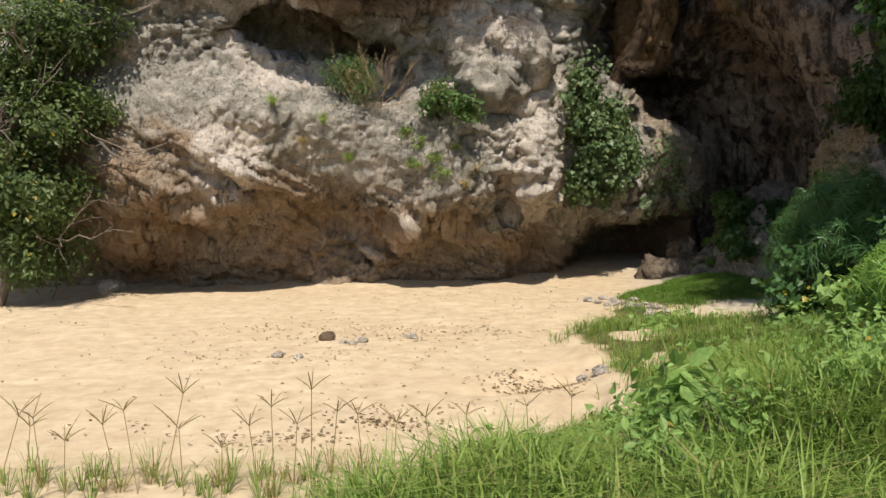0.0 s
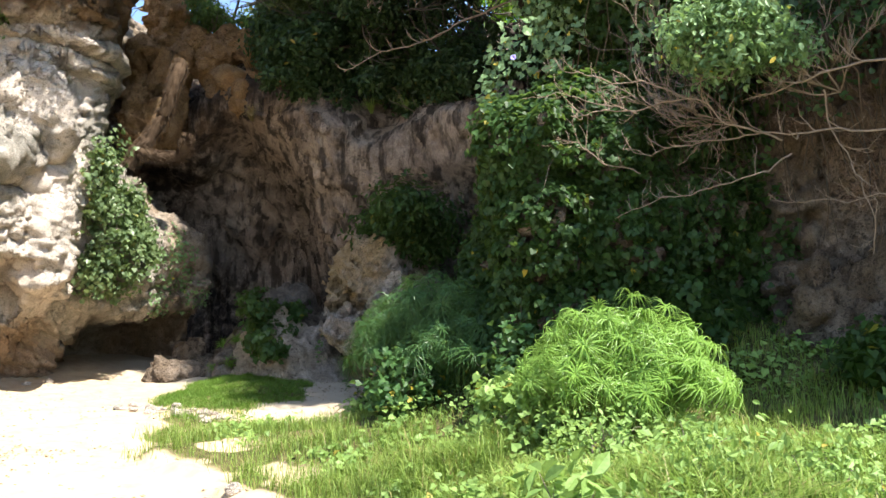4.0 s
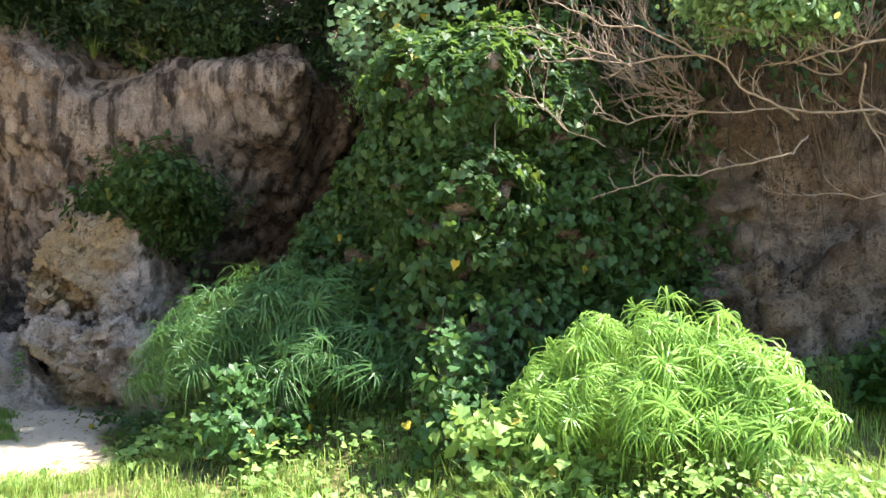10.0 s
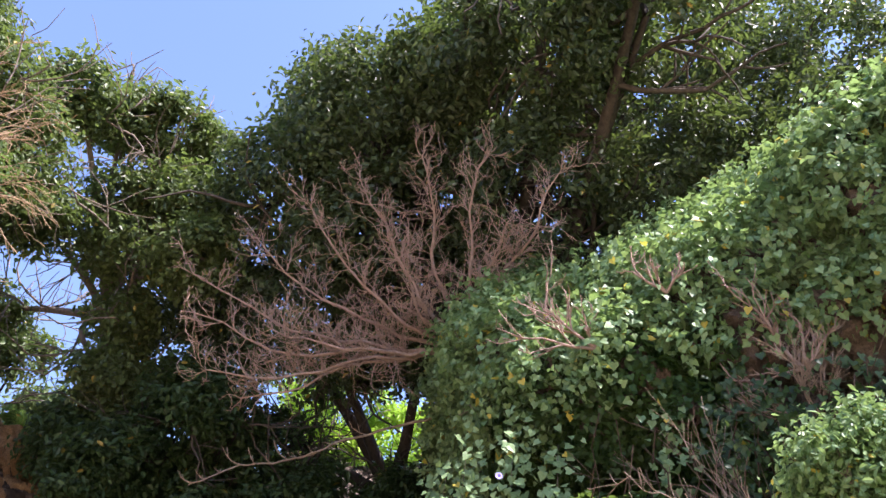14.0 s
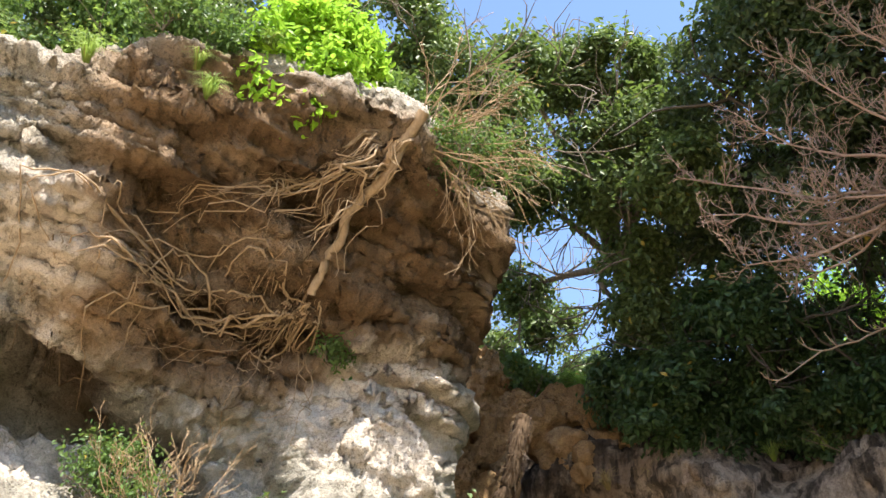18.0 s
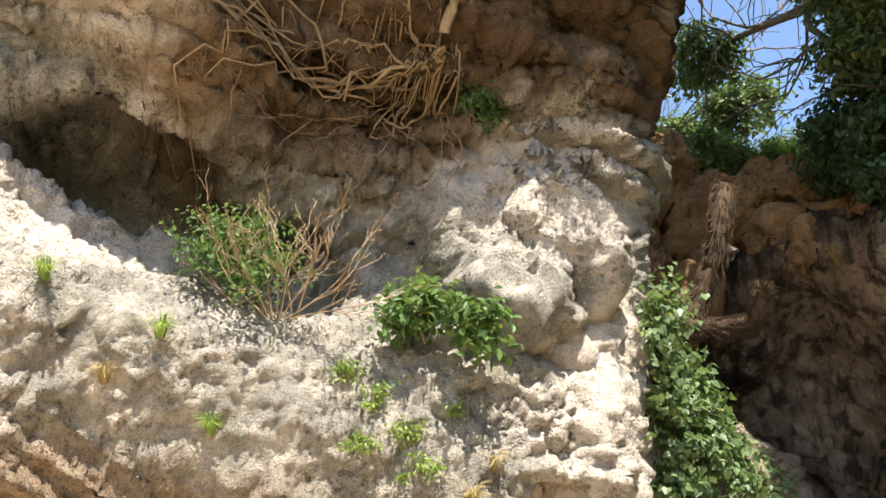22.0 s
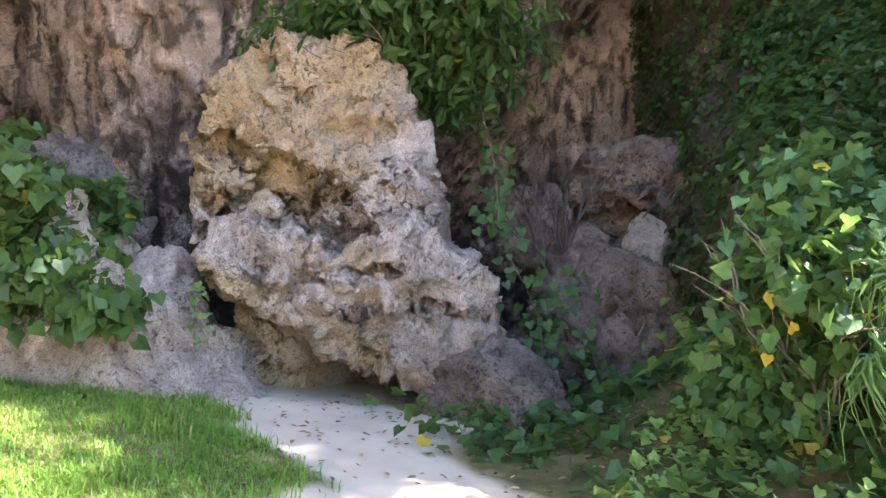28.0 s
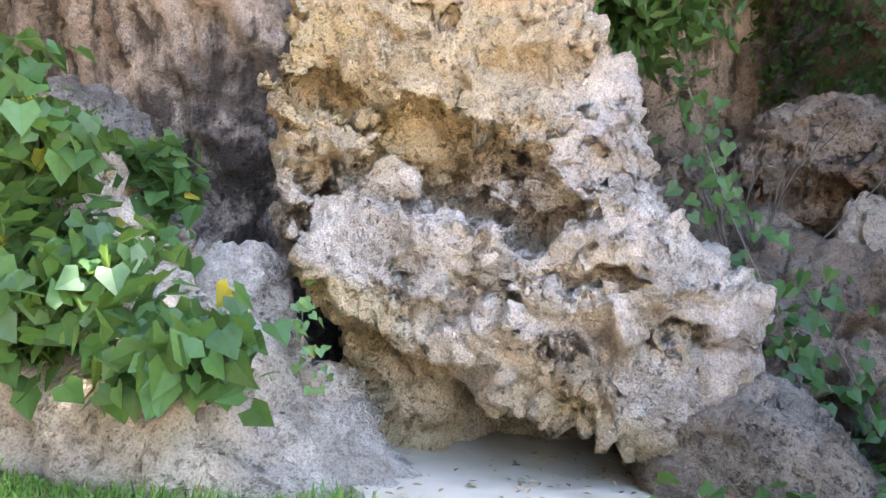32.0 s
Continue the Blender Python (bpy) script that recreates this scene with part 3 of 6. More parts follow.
def bulges(u, z):
    """Blocks that stand out of the cliff and hollows in it, and slanting beds under the lip."""
    p = np.stack([u, 0 * u, z], 1)
    wob = 0.35 * fbm(p, 0.7, 3, 95)
    out = np.zeros(len(u))
    for x, h, rx, rh, k in BULGES:
        d = np.sqrt(((u - x) / rx) ** 2 + ((z - h) / rh) ** 2) + wob
        out += k * smooth(1.15, 0.75, d)
    beds = fbm(np.stack([0.3 * u, 0 * u, z + 0.38 * u], 1), 0.55, 4, 96, 0.6, True)
    low = smooth(4.1, 3.3, z + 0.2 * (u + 1)) * smooth(-8, -6.5, u)
    high = smooth(7.2, 8.4, z) * smooth(11.2, 10.4, z)
    flat = fbm(np.stack([0.22 * u, 0 * u, z - 0.05 * u], 1), 0.42, 4, 97, 0.65, True)
    return out + 0.5 * low * beds + 0.55 * high * flat


def undercut(u, z):
    """How far the foot of the cliff runs back under its ragged lip."""
    lip = np.interp(u, [-8, -6.2, -4.6, -2.9, -1.3, -0.1, 0.3, 0.75, 1.2, 1.6, 2.6, 3.7, 4.9, 5.7, 6.4], [3.4, 3.45, 3.5, 3.7, 3.15, 3.45, 3.25, 3.65, 3.95, 3.4, 3.5, 3.45, 3.6, 3.8, 3.6])
    lip = lip + 0.22 * fbm(np.stack([u.ravel(), 0 * u.ravel(), 0 * u.ravel()], 1), 0.5, 4, 98).reshape(u.shape)
    return (0.55 + 2.5 * smooth(2.4, 4.6, u)) * smooth(lip + 0.05, lip - 0.4, z) * smooth(1.4, 3.0, z) * smooth(6.9, 6.0, u)


CLIFF_ROWS = [1.0, 2.2, 3.2, 5.0, 6.6, 8.0, 9.8, 11.0, 12.6]
CLIFF = {
    -16: [18.5, 18.3, 18.0, 17.6, 17.4, 17.4, 17.6, 18.0, 20.0],
    -10: [18.8, 18.4, 17.5, 17.2, 17.2, 17.2, 17.2, 17.4, 19.5],
    -7: [19.4, 18.6, 17.1, 16.5, 16.9, 16.6, 16.2, 18.0, 20.5],
    -4.3: [19.5, 18.8, 17.0, 16.1, 16.9, 16.3, 15.2, 17.2, 19.5],
    -2.7: [19.5, 18.9, 18.2, 16.9, 17.8, 16.5, 15.3, 15.7, 18.0],
    -1.6: [19.5, 18.9, 17.9, 17.1, 18.3, 17.6, 15.5, 15.0, 16.6],
    0.7: [19.9, 19.2, 17.7, 17.4, 18.0, 17.7, 16.4, 14.9, 17.0],
    2.2: [20.8, 20.1, 18.7, 18.1, 18.0, 17.9, 17.0, 16.3, 18.0],
    2.9: [21.6, 20.9, 19.5, 18.6, 18.6, 18.8, 18.0, 16.6, 20.0],
    3.6: [22.9, 22.1, 20.2, 19.3, 20.5, 22.5, 22.5, 22.0, 24.0],
    5.6: [23.4, 22.9, 21.4, 20.8, 23.5, 25.0, 25.0, 25.0, 26.0],
    6.5: [23.8, 23.3, 21.8, 21.6, 25.0, 26.0, 26.0, 26.0, 27.0],
    7.1: [25.0, 25.0, 24.5, 24.5, 27.0, 27.0, 27.0, 27.0, 28.0]}
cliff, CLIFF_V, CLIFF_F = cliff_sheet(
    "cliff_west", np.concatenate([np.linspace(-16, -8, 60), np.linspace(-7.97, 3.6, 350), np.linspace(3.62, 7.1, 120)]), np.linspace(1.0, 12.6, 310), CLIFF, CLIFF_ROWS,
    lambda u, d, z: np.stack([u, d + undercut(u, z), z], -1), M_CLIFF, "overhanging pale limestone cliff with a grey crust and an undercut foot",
    # Ochre foot and overhang; the overhang's shade is partly in this colour.
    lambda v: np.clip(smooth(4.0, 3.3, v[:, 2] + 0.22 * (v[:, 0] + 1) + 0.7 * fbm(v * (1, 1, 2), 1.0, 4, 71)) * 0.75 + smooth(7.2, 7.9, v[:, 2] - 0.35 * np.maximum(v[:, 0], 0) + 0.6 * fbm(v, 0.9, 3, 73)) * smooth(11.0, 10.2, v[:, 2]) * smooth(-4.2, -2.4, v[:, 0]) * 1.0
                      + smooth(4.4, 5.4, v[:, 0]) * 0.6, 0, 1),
    # Pale rock patches; the sunlight on several is painted in with them.
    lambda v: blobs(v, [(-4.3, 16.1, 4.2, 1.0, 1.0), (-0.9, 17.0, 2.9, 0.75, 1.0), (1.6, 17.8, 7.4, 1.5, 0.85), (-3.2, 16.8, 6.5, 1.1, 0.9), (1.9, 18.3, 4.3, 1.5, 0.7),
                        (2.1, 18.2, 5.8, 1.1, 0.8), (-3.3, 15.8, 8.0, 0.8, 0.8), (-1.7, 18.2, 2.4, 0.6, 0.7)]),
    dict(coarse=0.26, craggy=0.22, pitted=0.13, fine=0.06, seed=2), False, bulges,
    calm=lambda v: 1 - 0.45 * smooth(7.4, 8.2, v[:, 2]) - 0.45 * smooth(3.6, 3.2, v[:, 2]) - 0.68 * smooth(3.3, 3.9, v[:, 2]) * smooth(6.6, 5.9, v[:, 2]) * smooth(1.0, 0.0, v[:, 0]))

# Root-zone brown on the overhang, darkened to paint in its shade.
number_on(cliff.data, "soil_shade", np.clip(smooth(7.2, 7.9, CLIFF_V[:, 2] - 0.35 * np.maximum(CLIFF_V[:, 0], 0) + 0.5 * fbm(CLIFF_V, 0.8, 3, 74)) * smooth(11.0, 10.2, CLIFF_V[:, 2]) * smooth(-3.8, -2.0, CLIFF_V[:, 0])
                                      * (0.75 + 0.9 * fbm(CLIFF_V * (0.5, 1, 2.5), 0.7, 4, 75)), 0, 0.92))

WALL_ROWS = [1.0, 2.5, 4.5, 6.2, 7.4, 8.0, 9.5, 12.0]
WALL = {
    -4.5: [-1.0, -1.0, -1.0, -1.0, -1.0, -1.0, -1.0, -4.0],
    -2.5: [-2.6, -2.6, -2.6, -2.2, -1.6, -1.0, -1.2, -4.0],
    0.0: [-3.9, -3.9, -3.8, -3.2, -2.0, -0.2, -0.8, -4.0],
    1.6: [-3.9, -4.0, -3.9, -3.0, -1.2, 0.2, -0.8, -4.0],
    3.2: [-1.4, -1.5, -1.1, -0.1, 0.9, 1.0, -1.0, -4.5],
    5.0: [-1.0, -1.0, -0.7, 0.2, 0.8, 0.5, -1.4, -4.5],
    6.5: [-2.6, -2.8, -2.2, 0.5, 1.4, 0.7, -1.4, -4.5],
    7.6: [-3.2, -3.6, -3.4, 0.6, 2.0, 1.2, -1.6, -4.5],
    8.3: [-3.4, -4.0, -4.2, 0.2, 2.1, 1.3, -1.4, -4.5],
    8.9: [-3.2, -4.2, -4.4, -2.2, 0.0, -0.2, -2.0, -4.5],
    9.8: [-2.8, -3.8, -4.0, -2.8, -1.6, -1.2, -2.0, -4.0],
    11.0: [-1.8, -2.4, -2.6, -2.0, -1.0, -0.6, -1.4, -4.0],
    13.0: [-1.0, -1.2, -1.2, -0.6, 0.4, 0.6, -0.6, -3.0]}
WALL_O, WALL_D, WALL_N = np.array([6.2, 21.5]), np.array([0.62, -0.78]), np.array([-0.78, -0.62])


def on_wall(u, d, z):
    xy = WALL_O + u[..., None] * WALL_D + d[..., None] * WALL_N
    crest = smooth(5.5, 8.0, z) * smooth(6.8, 5.2, u) * (0.45 * np.sin(u * 0.9 + 0.4) + 0.25 * np.sin(u * 2.3))
    return np.concatenate([xy, (z + crest)[..., None]], -1)


def grooves(u, z):
    """Upright solution slots in the wall, each of its own height."""
    q = np.stack([u * 1.9, 0 * u, 0 * u], 1)
    n = vnoise(q, 33) + 0.35 * vnoise(np.stack([u * 5, z * 0.4, 0 * u], 1), 34)
    top = 5.2 + 0.9 * vnoise(q * 0.7 + 5, 35)
    return -0.5 * smooth(0.2, 0.5, n) * smooth(top + 0.35, top - 0.3, z) * smooth(6.6, 5.8, u)


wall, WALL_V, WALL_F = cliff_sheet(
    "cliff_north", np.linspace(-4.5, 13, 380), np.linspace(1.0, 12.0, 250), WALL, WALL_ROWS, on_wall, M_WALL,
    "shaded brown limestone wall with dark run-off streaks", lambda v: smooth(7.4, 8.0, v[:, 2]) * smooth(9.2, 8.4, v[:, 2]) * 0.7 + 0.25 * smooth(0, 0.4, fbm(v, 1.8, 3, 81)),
    # Pale only above z 4; lower down the shade is painted by the dark base.
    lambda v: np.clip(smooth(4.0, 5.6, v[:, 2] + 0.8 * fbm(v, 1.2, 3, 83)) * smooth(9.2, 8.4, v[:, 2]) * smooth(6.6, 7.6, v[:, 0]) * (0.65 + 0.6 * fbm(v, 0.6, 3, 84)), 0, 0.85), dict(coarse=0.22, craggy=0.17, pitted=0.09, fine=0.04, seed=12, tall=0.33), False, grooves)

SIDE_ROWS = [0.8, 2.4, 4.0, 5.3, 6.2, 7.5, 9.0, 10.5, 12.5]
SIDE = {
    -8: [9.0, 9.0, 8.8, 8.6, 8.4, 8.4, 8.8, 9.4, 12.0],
    # Unseen columns 2 and 4 jut out overhead to shade the bank's rocks.
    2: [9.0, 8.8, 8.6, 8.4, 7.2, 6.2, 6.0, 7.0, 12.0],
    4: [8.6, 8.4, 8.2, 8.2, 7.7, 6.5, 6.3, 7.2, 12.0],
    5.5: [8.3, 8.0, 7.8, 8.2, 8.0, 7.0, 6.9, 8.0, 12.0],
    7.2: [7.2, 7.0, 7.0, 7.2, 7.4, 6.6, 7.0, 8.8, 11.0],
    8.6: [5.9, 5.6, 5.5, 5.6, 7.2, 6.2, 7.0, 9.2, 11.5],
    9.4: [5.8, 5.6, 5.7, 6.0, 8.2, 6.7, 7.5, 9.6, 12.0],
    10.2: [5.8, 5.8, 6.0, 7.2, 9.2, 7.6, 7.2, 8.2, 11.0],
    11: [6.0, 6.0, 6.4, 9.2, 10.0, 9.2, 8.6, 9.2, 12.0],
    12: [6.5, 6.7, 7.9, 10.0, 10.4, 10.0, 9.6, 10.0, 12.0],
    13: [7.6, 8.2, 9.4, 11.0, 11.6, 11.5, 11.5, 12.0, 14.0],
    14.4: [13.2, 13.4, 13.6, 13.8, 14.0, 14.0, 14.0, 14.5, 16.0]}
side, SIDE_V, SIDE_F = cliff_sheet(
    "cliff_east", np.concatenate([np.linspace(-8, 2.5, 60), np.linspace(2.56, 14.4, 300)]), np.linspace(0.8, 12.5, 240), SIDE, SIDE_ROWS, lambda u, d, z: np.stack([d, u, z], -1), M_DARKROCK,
    "dark limestone bank under hanging vines", lambda v: 0.5 * smooth(0, 0.4, fbm(v, 1.5, 3, 91)) * smooth(3.4, 4.2, v[:, 2]), lambda v: 0 * v[:, 0],
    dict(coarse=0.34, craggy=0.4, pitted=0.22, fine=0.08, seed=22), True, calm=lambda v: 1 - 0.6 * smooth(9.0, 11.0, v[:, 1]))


# ---- boulders ----
def ball(level):
    bm = bmesh.new()
    bmesh.ops.create_icosphere(bm, subdivisions=level, radius=1.0)
    v = np.array([p.co[:] for p in bm.verts])
    f = np.array([[p.index for p in q.verts] for q in bm.faces])
    bm.free()
    return v, f


BALLS = {k: ball(k) for k in (2, 3, 4, 5, 6)}


def rock(name, at, radii, mat, label, level=5, seed=0, cuts=9, turn=0.0, rough=1.0, stain=0.2, fresh_or_lit=0.0, hollows=(), planes=(), category="rock", group=""):
    """A boulder: a ball cut by flat planes, hollowed and weathered. Hollows: direction, width, depth."""
    rng = np.random.default_rng(seed + 100)
    d, f = BALLS[level]
    r = np.full(len(d), 1.15)
    sets = [(np.array(n, float) / np.linalg.norm(n), h) for n, h in planes]
    for _ in range(cuts):
        n = rng.normal(0, 1, 3)
        sets.append((n / np.linalg.norm(n), rng.uniform(0.78, 1.0)))
    for n, h in sets:
        c = d @ n
        r = np.minimum(r, np.where(c > 0.05, h / np.maximum(c, 0.05), 9))
    v = d * r[:, None]
    for n, wide, deep in hollows:
        n = np.array(n, float) / np.linalg.norm(n)
        e = np.arccos(np.clip(d @ n, -1, 1)) / wide + 0.3 * fbm(d, 0.3, 3, seed + 5)
        v = v * (1 - deep * smooth(1.0, 0.45, e))[:, None]
    v = v * np.array(radii)
    c, s = math.cos(radians(turn)), math.sin(radians(turn))
    v = v @ np.array([[c, s, 0], [-s, c, 0], [0, 0, 1]])
    size = float(np.mean(radii))
    off = np.array([13.1 * seed, 7.7 * seed, 3.3 * seed])
    k = rough * min(1.0, size)
    v = weathered(v + off, f, 0.16 * k, 0.13 * k, 0.1 * k, 0.03 * k ** 0.5, seed) - off
    me = mesh_of(name, v, f, mat, level > 4)
    number_on(me, "stain", np.clip(stain + 0.6 * fbm(v + off, 0.9, 3, seed + 8), 0, 1))
    number_on(me, "fresh_or_lit", np.clip(fresh_or_lit + fresh_or_lit * fbm(v + off, 0.6, 3, seed + 9), 0, 1))
    ob = tagged(new(name, me), label, category, group)
    ob.location = at
    return ob


# local axes of the great boulder: along its broad face, towards the beach, up
BX, BY = np.array([0.36, -0.93, 0]), np.array([-0.93, -0.36, 0])


def facing(a, c, b):
    return tuple(a * BX + c * BY + np.array([0, 0, b]))


def nets(field, lo, hi, step):
    """The surface field = 0 in a box, as quads: one vertex in each cell that it crosses."""
    ax = [np.arange(lo[k], hi[k] + step, step) for k in range(3)]
    g = np.stack(np.meshgrid(*ax, indexing="ij"), -1)
    val = field(g.reshape(-1, 3)).reshape(g.shape[:3])
    n = np.array(val.shape) - 1
    total, count = np.zeros((*n, 3)), np.zeros(n)
    corner = [(i, j, k) for i in (0, 1) for j in (0, 1) for k in (0, 1)]

    def cut(c, arr):
        return arr[c[0]:c[0] + n[0], c[1]:c[1] + n[1], c[2]:c[2] + n[2]]

    for p in corner:
        for axis in range(3):
            if p[axis] == 0:
                q = tuple(1 if k == axis else p[k] for k in range(3))
                va, vb = cut(p, val), cut(q, val)
                cross = (va < 0) != (vb < 0)
                s = np.where(cross, va / np.where(cross, va - vb, 1), 0)
                total += np.where(cross[..., None], cut(p, g) + s[..., None] * (cut(q, g) - cut(p, g)), 0)
                count += cross
    live = count > 0
    index = np.full(n, -1)
    index[live] = np.arange(live.sum())
    v = total[live] / count[live][:, None]
    quads = []
    for axis in range(3):
        o1, o2 = [k for k in range(3) if k != axis]
        sl0, sl1 = [slice(1, m) for m in n], [slice(1, m) for m in n]
        sl0[axis], sl1[axis] = slice(0, n[axis]), slice(1, n[axis] + 1)
        a, c = val[tuple(sl0)], val[tuple(sl1)]
        at = np.argwhere((a < 0) != (c < 0))
        inside = (a < 0)[tuple(at.T)]
        at = at + 1
        at[:, axis] -= 1
        e1, e2 = np.eye(3, dtype=int)[o1], np.eye(3, dtype=int)[o2]
        ring = [index[tuple((at - d).T)] for d in (0 * e1, e1, e1 + e2, e2)]
        q = np.stack(ring, 1)
        turn = inside if axis != 1 else ~inside
        quads.append(np.where(turn[:, None], q, q[:, ::-1]))
    f = np.concatenate(quads)
    return v, f[(f >= 0).all(1)]


def soft_max(parts, k=14.0):
    m = np.max(parts, 0)
    return m + np.log(np.exp(k * (np.array(parts) - m)).sum(0)) / k


def prism(p, outline, front, back):
    """Distance-like field of an outline in (across, up), between two depths."""
    o = np.array(outline, float)
    sides = []
    for s, e in zip(o, np.roll(o, -1, 0)):
        w = (e - s) / np.linalg.norm(e - s)
        sides.append((p[:, 0] - s[0]) * w[1] - (p[:, 2] - s[1]) * w[0])
    inside = np.mean([(o.mean(0)[0] - s[0]) * (e - s)[1] - (o.mean(0)[1] - s[1]) * (e - s)[0] for s, e in zip(o, np.roll(o, -1, 0))])
    sides = [k * (-1 if inside > 0 else 1) for k in sides]
    return soft_max(sides + [p[:, 1] - front, back - p[:, 1]])


def egg(p, at, r):
    d = np.sqrt((((p - at) / r) ** 2).sum(1))
    return (d - 1) * min(r)


def great_boulder():
    crown = [(-1.2, -0.15), (-1.26, 0.55), (-1.24, 1.05), (-1.0, 1.55), (-0.45, 1.78), (0.35, 1.62), (0.76, 1.25), (0.95, 0.6), (1.0, -0.15)]
    chin = [(-1.14, -0.3), (-1.0, 0.05), (0.9, 0.12), (1.16, -0.18), (1.5, -0.5), (1.48, -0.75), (1.2, -1.28), (0.85, -1.36), (-0.95, -0.56)]
    foot = [(-0.85, -0.4), (0.9, -0.7), (0.95, -1.9), (-0.62, -1.9)]

    def field(p):
        a, b = p[:, 0], p[:, 2]
        front = 0.62 + 0.55 * np.exp(-((a - 0.5) / 0.85) ** 2 - ((b + 0.35) / 0.8) ** 2) - 0.22 * np.maximum(b - 0.5, 0)
        front = front - 0.25 * smooth(-0.35, -1.0, a) * smooth(-0.1, 0.2, b)
        d = np.minimum(np.minimum(prism(p, crown, front, -1.3), prism(p, chin, front + 0.06, -1.0)), prism(p, foot, 0.22 - 0.9 * smooth(-0.3, 0.2, a), -1.1))
        near = np.abs(d) < 0.4
        d[near] = carved(p[near], d[near])
        return d

    def carved(p, d):
        """Hollows, knobs and the spongy pitting of the surface."""
        d = d + 0.1 * fbm(p, 0.8, 3, 141)
        bent = p + 0.15 * np.stack([fbm(p, 0.3, 3, 150 + k) for k in range(3)], 1)
        for at, r in (((-0.9, 0.5, 0.58), (0.3, 0.5, 0.13)), ((-0.55, 0.62, 0.25), (0.45, 0.62, 0.23)), ((-0.2, 0.8, 0.06), (0.42, 0.7, 0.21)), ((0.16, 1.0, -0.14), (0.2, 0.45, 0.11)),
                      ((0.3, 0.95, 0.28), (0.13, 0.2, 0.06)), ((0.62, 1.0, 0.42), (0.12, 0.2, 0.08)), ((0.95, 0.9, -0.75), (0.13, 0.2, 0.1)), ((0.5, 1.1, -0.98), (0.1, 0.25, 0.07)), ((-0.25, 0.9, -0.6), (0.2, 0.3, 0.06)),
                      ((0.35, 0.75, 0.95), (0.16, 0.2, 0.09)), ((-0.25, 0.62, 0.98), (0.2, 0.2, 0.07)), ((0.3, 1.2, -0.45), (0.22, 0.25, 0.08)), ((-0.5, 0.4, -0.85), (0.16, 0.25, 0.09))):
            d = np.maximum(d, -egg(bent, np.array(at), np.array(r)))
        for at, r in (((-0.8, 0.42, 0.24), (0.24, 0.26, 0.17)), ((-0.55, 0.3, 0.02), (0.2, 0.2, 0.12)), ((0.05, 0.55, 0.0), (0.14, 0.2, 0.12)), ((-0.05, 0.78, -0.22), (0.2, 0.16, 0.1))):
            d = np.minimum(d, egg(bent, np.array(at), np.array(r)))
        d = d + 0.06 * fbm(p, 0.3, 3, 142, 0.6, True) + 0.035 * fbm(p, 0.11, 2, 146)
        skin = np.abs(d) < 0.13
        p = p[skin]
        warp = p + 0.06 * np.stack([fbm(p, 0.15, 2, 160 + k) for k in range(3)], 1)
        zone = smooth(-0.3, 0.25, fbm(p, 0.7, 3, 147)) * (0.35 + 0.65 * smooth(0.9, 0.3, p[:, 2]))
        for size, deep, seed in ((0.27, 0.08, 148), (0.13, 0.045, 149)):
            far, h, _ = pits(warp, size, seed)
            d[skin] += deep * smooth(0.5, 0.1, far) * (h > 0.35) * zone
        return d

    v, f = nets(field, (-1.5, -1.5, -1.75), (1.75, 1.4, 1.95), 0.03)
    v = v[:, :1] * BX + v[:, 1:2] * BY + v[:, 2:] * np.array([0, 0, 1.0])
    v = weathered(v + 40, f, 0.0, 0.06, 0.085, 0.045, 143) - 40
    me = mesh_of("great_boulder", v, f, M_BOULDER)
    a, b = v @ BX, v[:, 2]
    number_on(me, "stain", np.clip(smooth(0.5, -0.4, a - 0.55 * b) * smooth(-0.1, 0.4, b) * 0.95 + smooth(0.16, 0.0, np.abs(b + 0.86 + 0.44 * a)) * smooth(0.9, 0.4, a) * 0.8 + 0.7 * smooth(-0.7, -0.95, b + 0.44 * a) + 0.5 * fbm(v + 3, 0.8, 3, 144), 0, 0.95))
    number_on(me, "fresh_or_lit", np.clip(0.2 + 0.9 * fbm(v + 7, 0.7, 3, 145), 0, 0.8) * smooth(-0.7, 0.3, a - 0.5 * b))
    ob = tagged(new("great_boulder", me), "great leaning boulder of pale pitted limestone on the sand", "boulder")
    ob.location = (8.0, 16.2, 3.3)


great_boulder()
rock("leaning_slab_rock", (6.75, 17.45, 2.0), (1.1, 1.25, 1.25), M_BOULDER, "sloping pale grey limestone rock rising from the turf", 6, 6, 4, 0, 0.9, 0.35, 0.1,
     planes=[((-0.12, -0.73, 0.68), 0.6), ((-0.9, -0.2, 0.35), 0.72)], group="rocks at the cave foot")
rock("leaning_slab_rock", (7.35, 18.75, 2.6), (0.75, 0.75, 1.4), M_BANKROCK, "rounded grey limestone peak behind the turf", 6, 8, 6, 0, 1.0, 0.1, 0.05, group="rocks at the cave foot")
rock("leaning_slab_rock", (6.2, 18.75, 1.8), (0.75, 0.8, 1.15), M_BANKROCK, "mossy grey limestone rock at the cave foot", 6, 9, 6, 40, 1.0, 0.1, 0.0, planes=[((-0.7, -0.5, 0.5), 0.75)], group="rocks at the cave foot")
rock("prow_rock", (5.65, 20.3, 2.3), (0.45, 0.42, 0.62), M_BANKROCK, "small upright grey rock under the cliff prow", 5, 21, 9, 15, 2.2, 0.2, 0.05, group="rocks at the cave foot")
rock("prow_rock", (5.2, 19.75, 1.85), (0.75, 0.5, 0.36), M_BANKROCK, "low grey rock ledge at the edge of the sand", 5, 23, 9, 40, 2.2, 0.3, 0.1, group="rocks at the cave foot")
rock("low_boulder", (8.1, 14.75, 1.76), (0.72, 0.6, 0.5), M_BANKROCK, "low dark brown boulder half sunk in sand", 6, 11, 7, 30, 1.2, 0.4, 0.15)
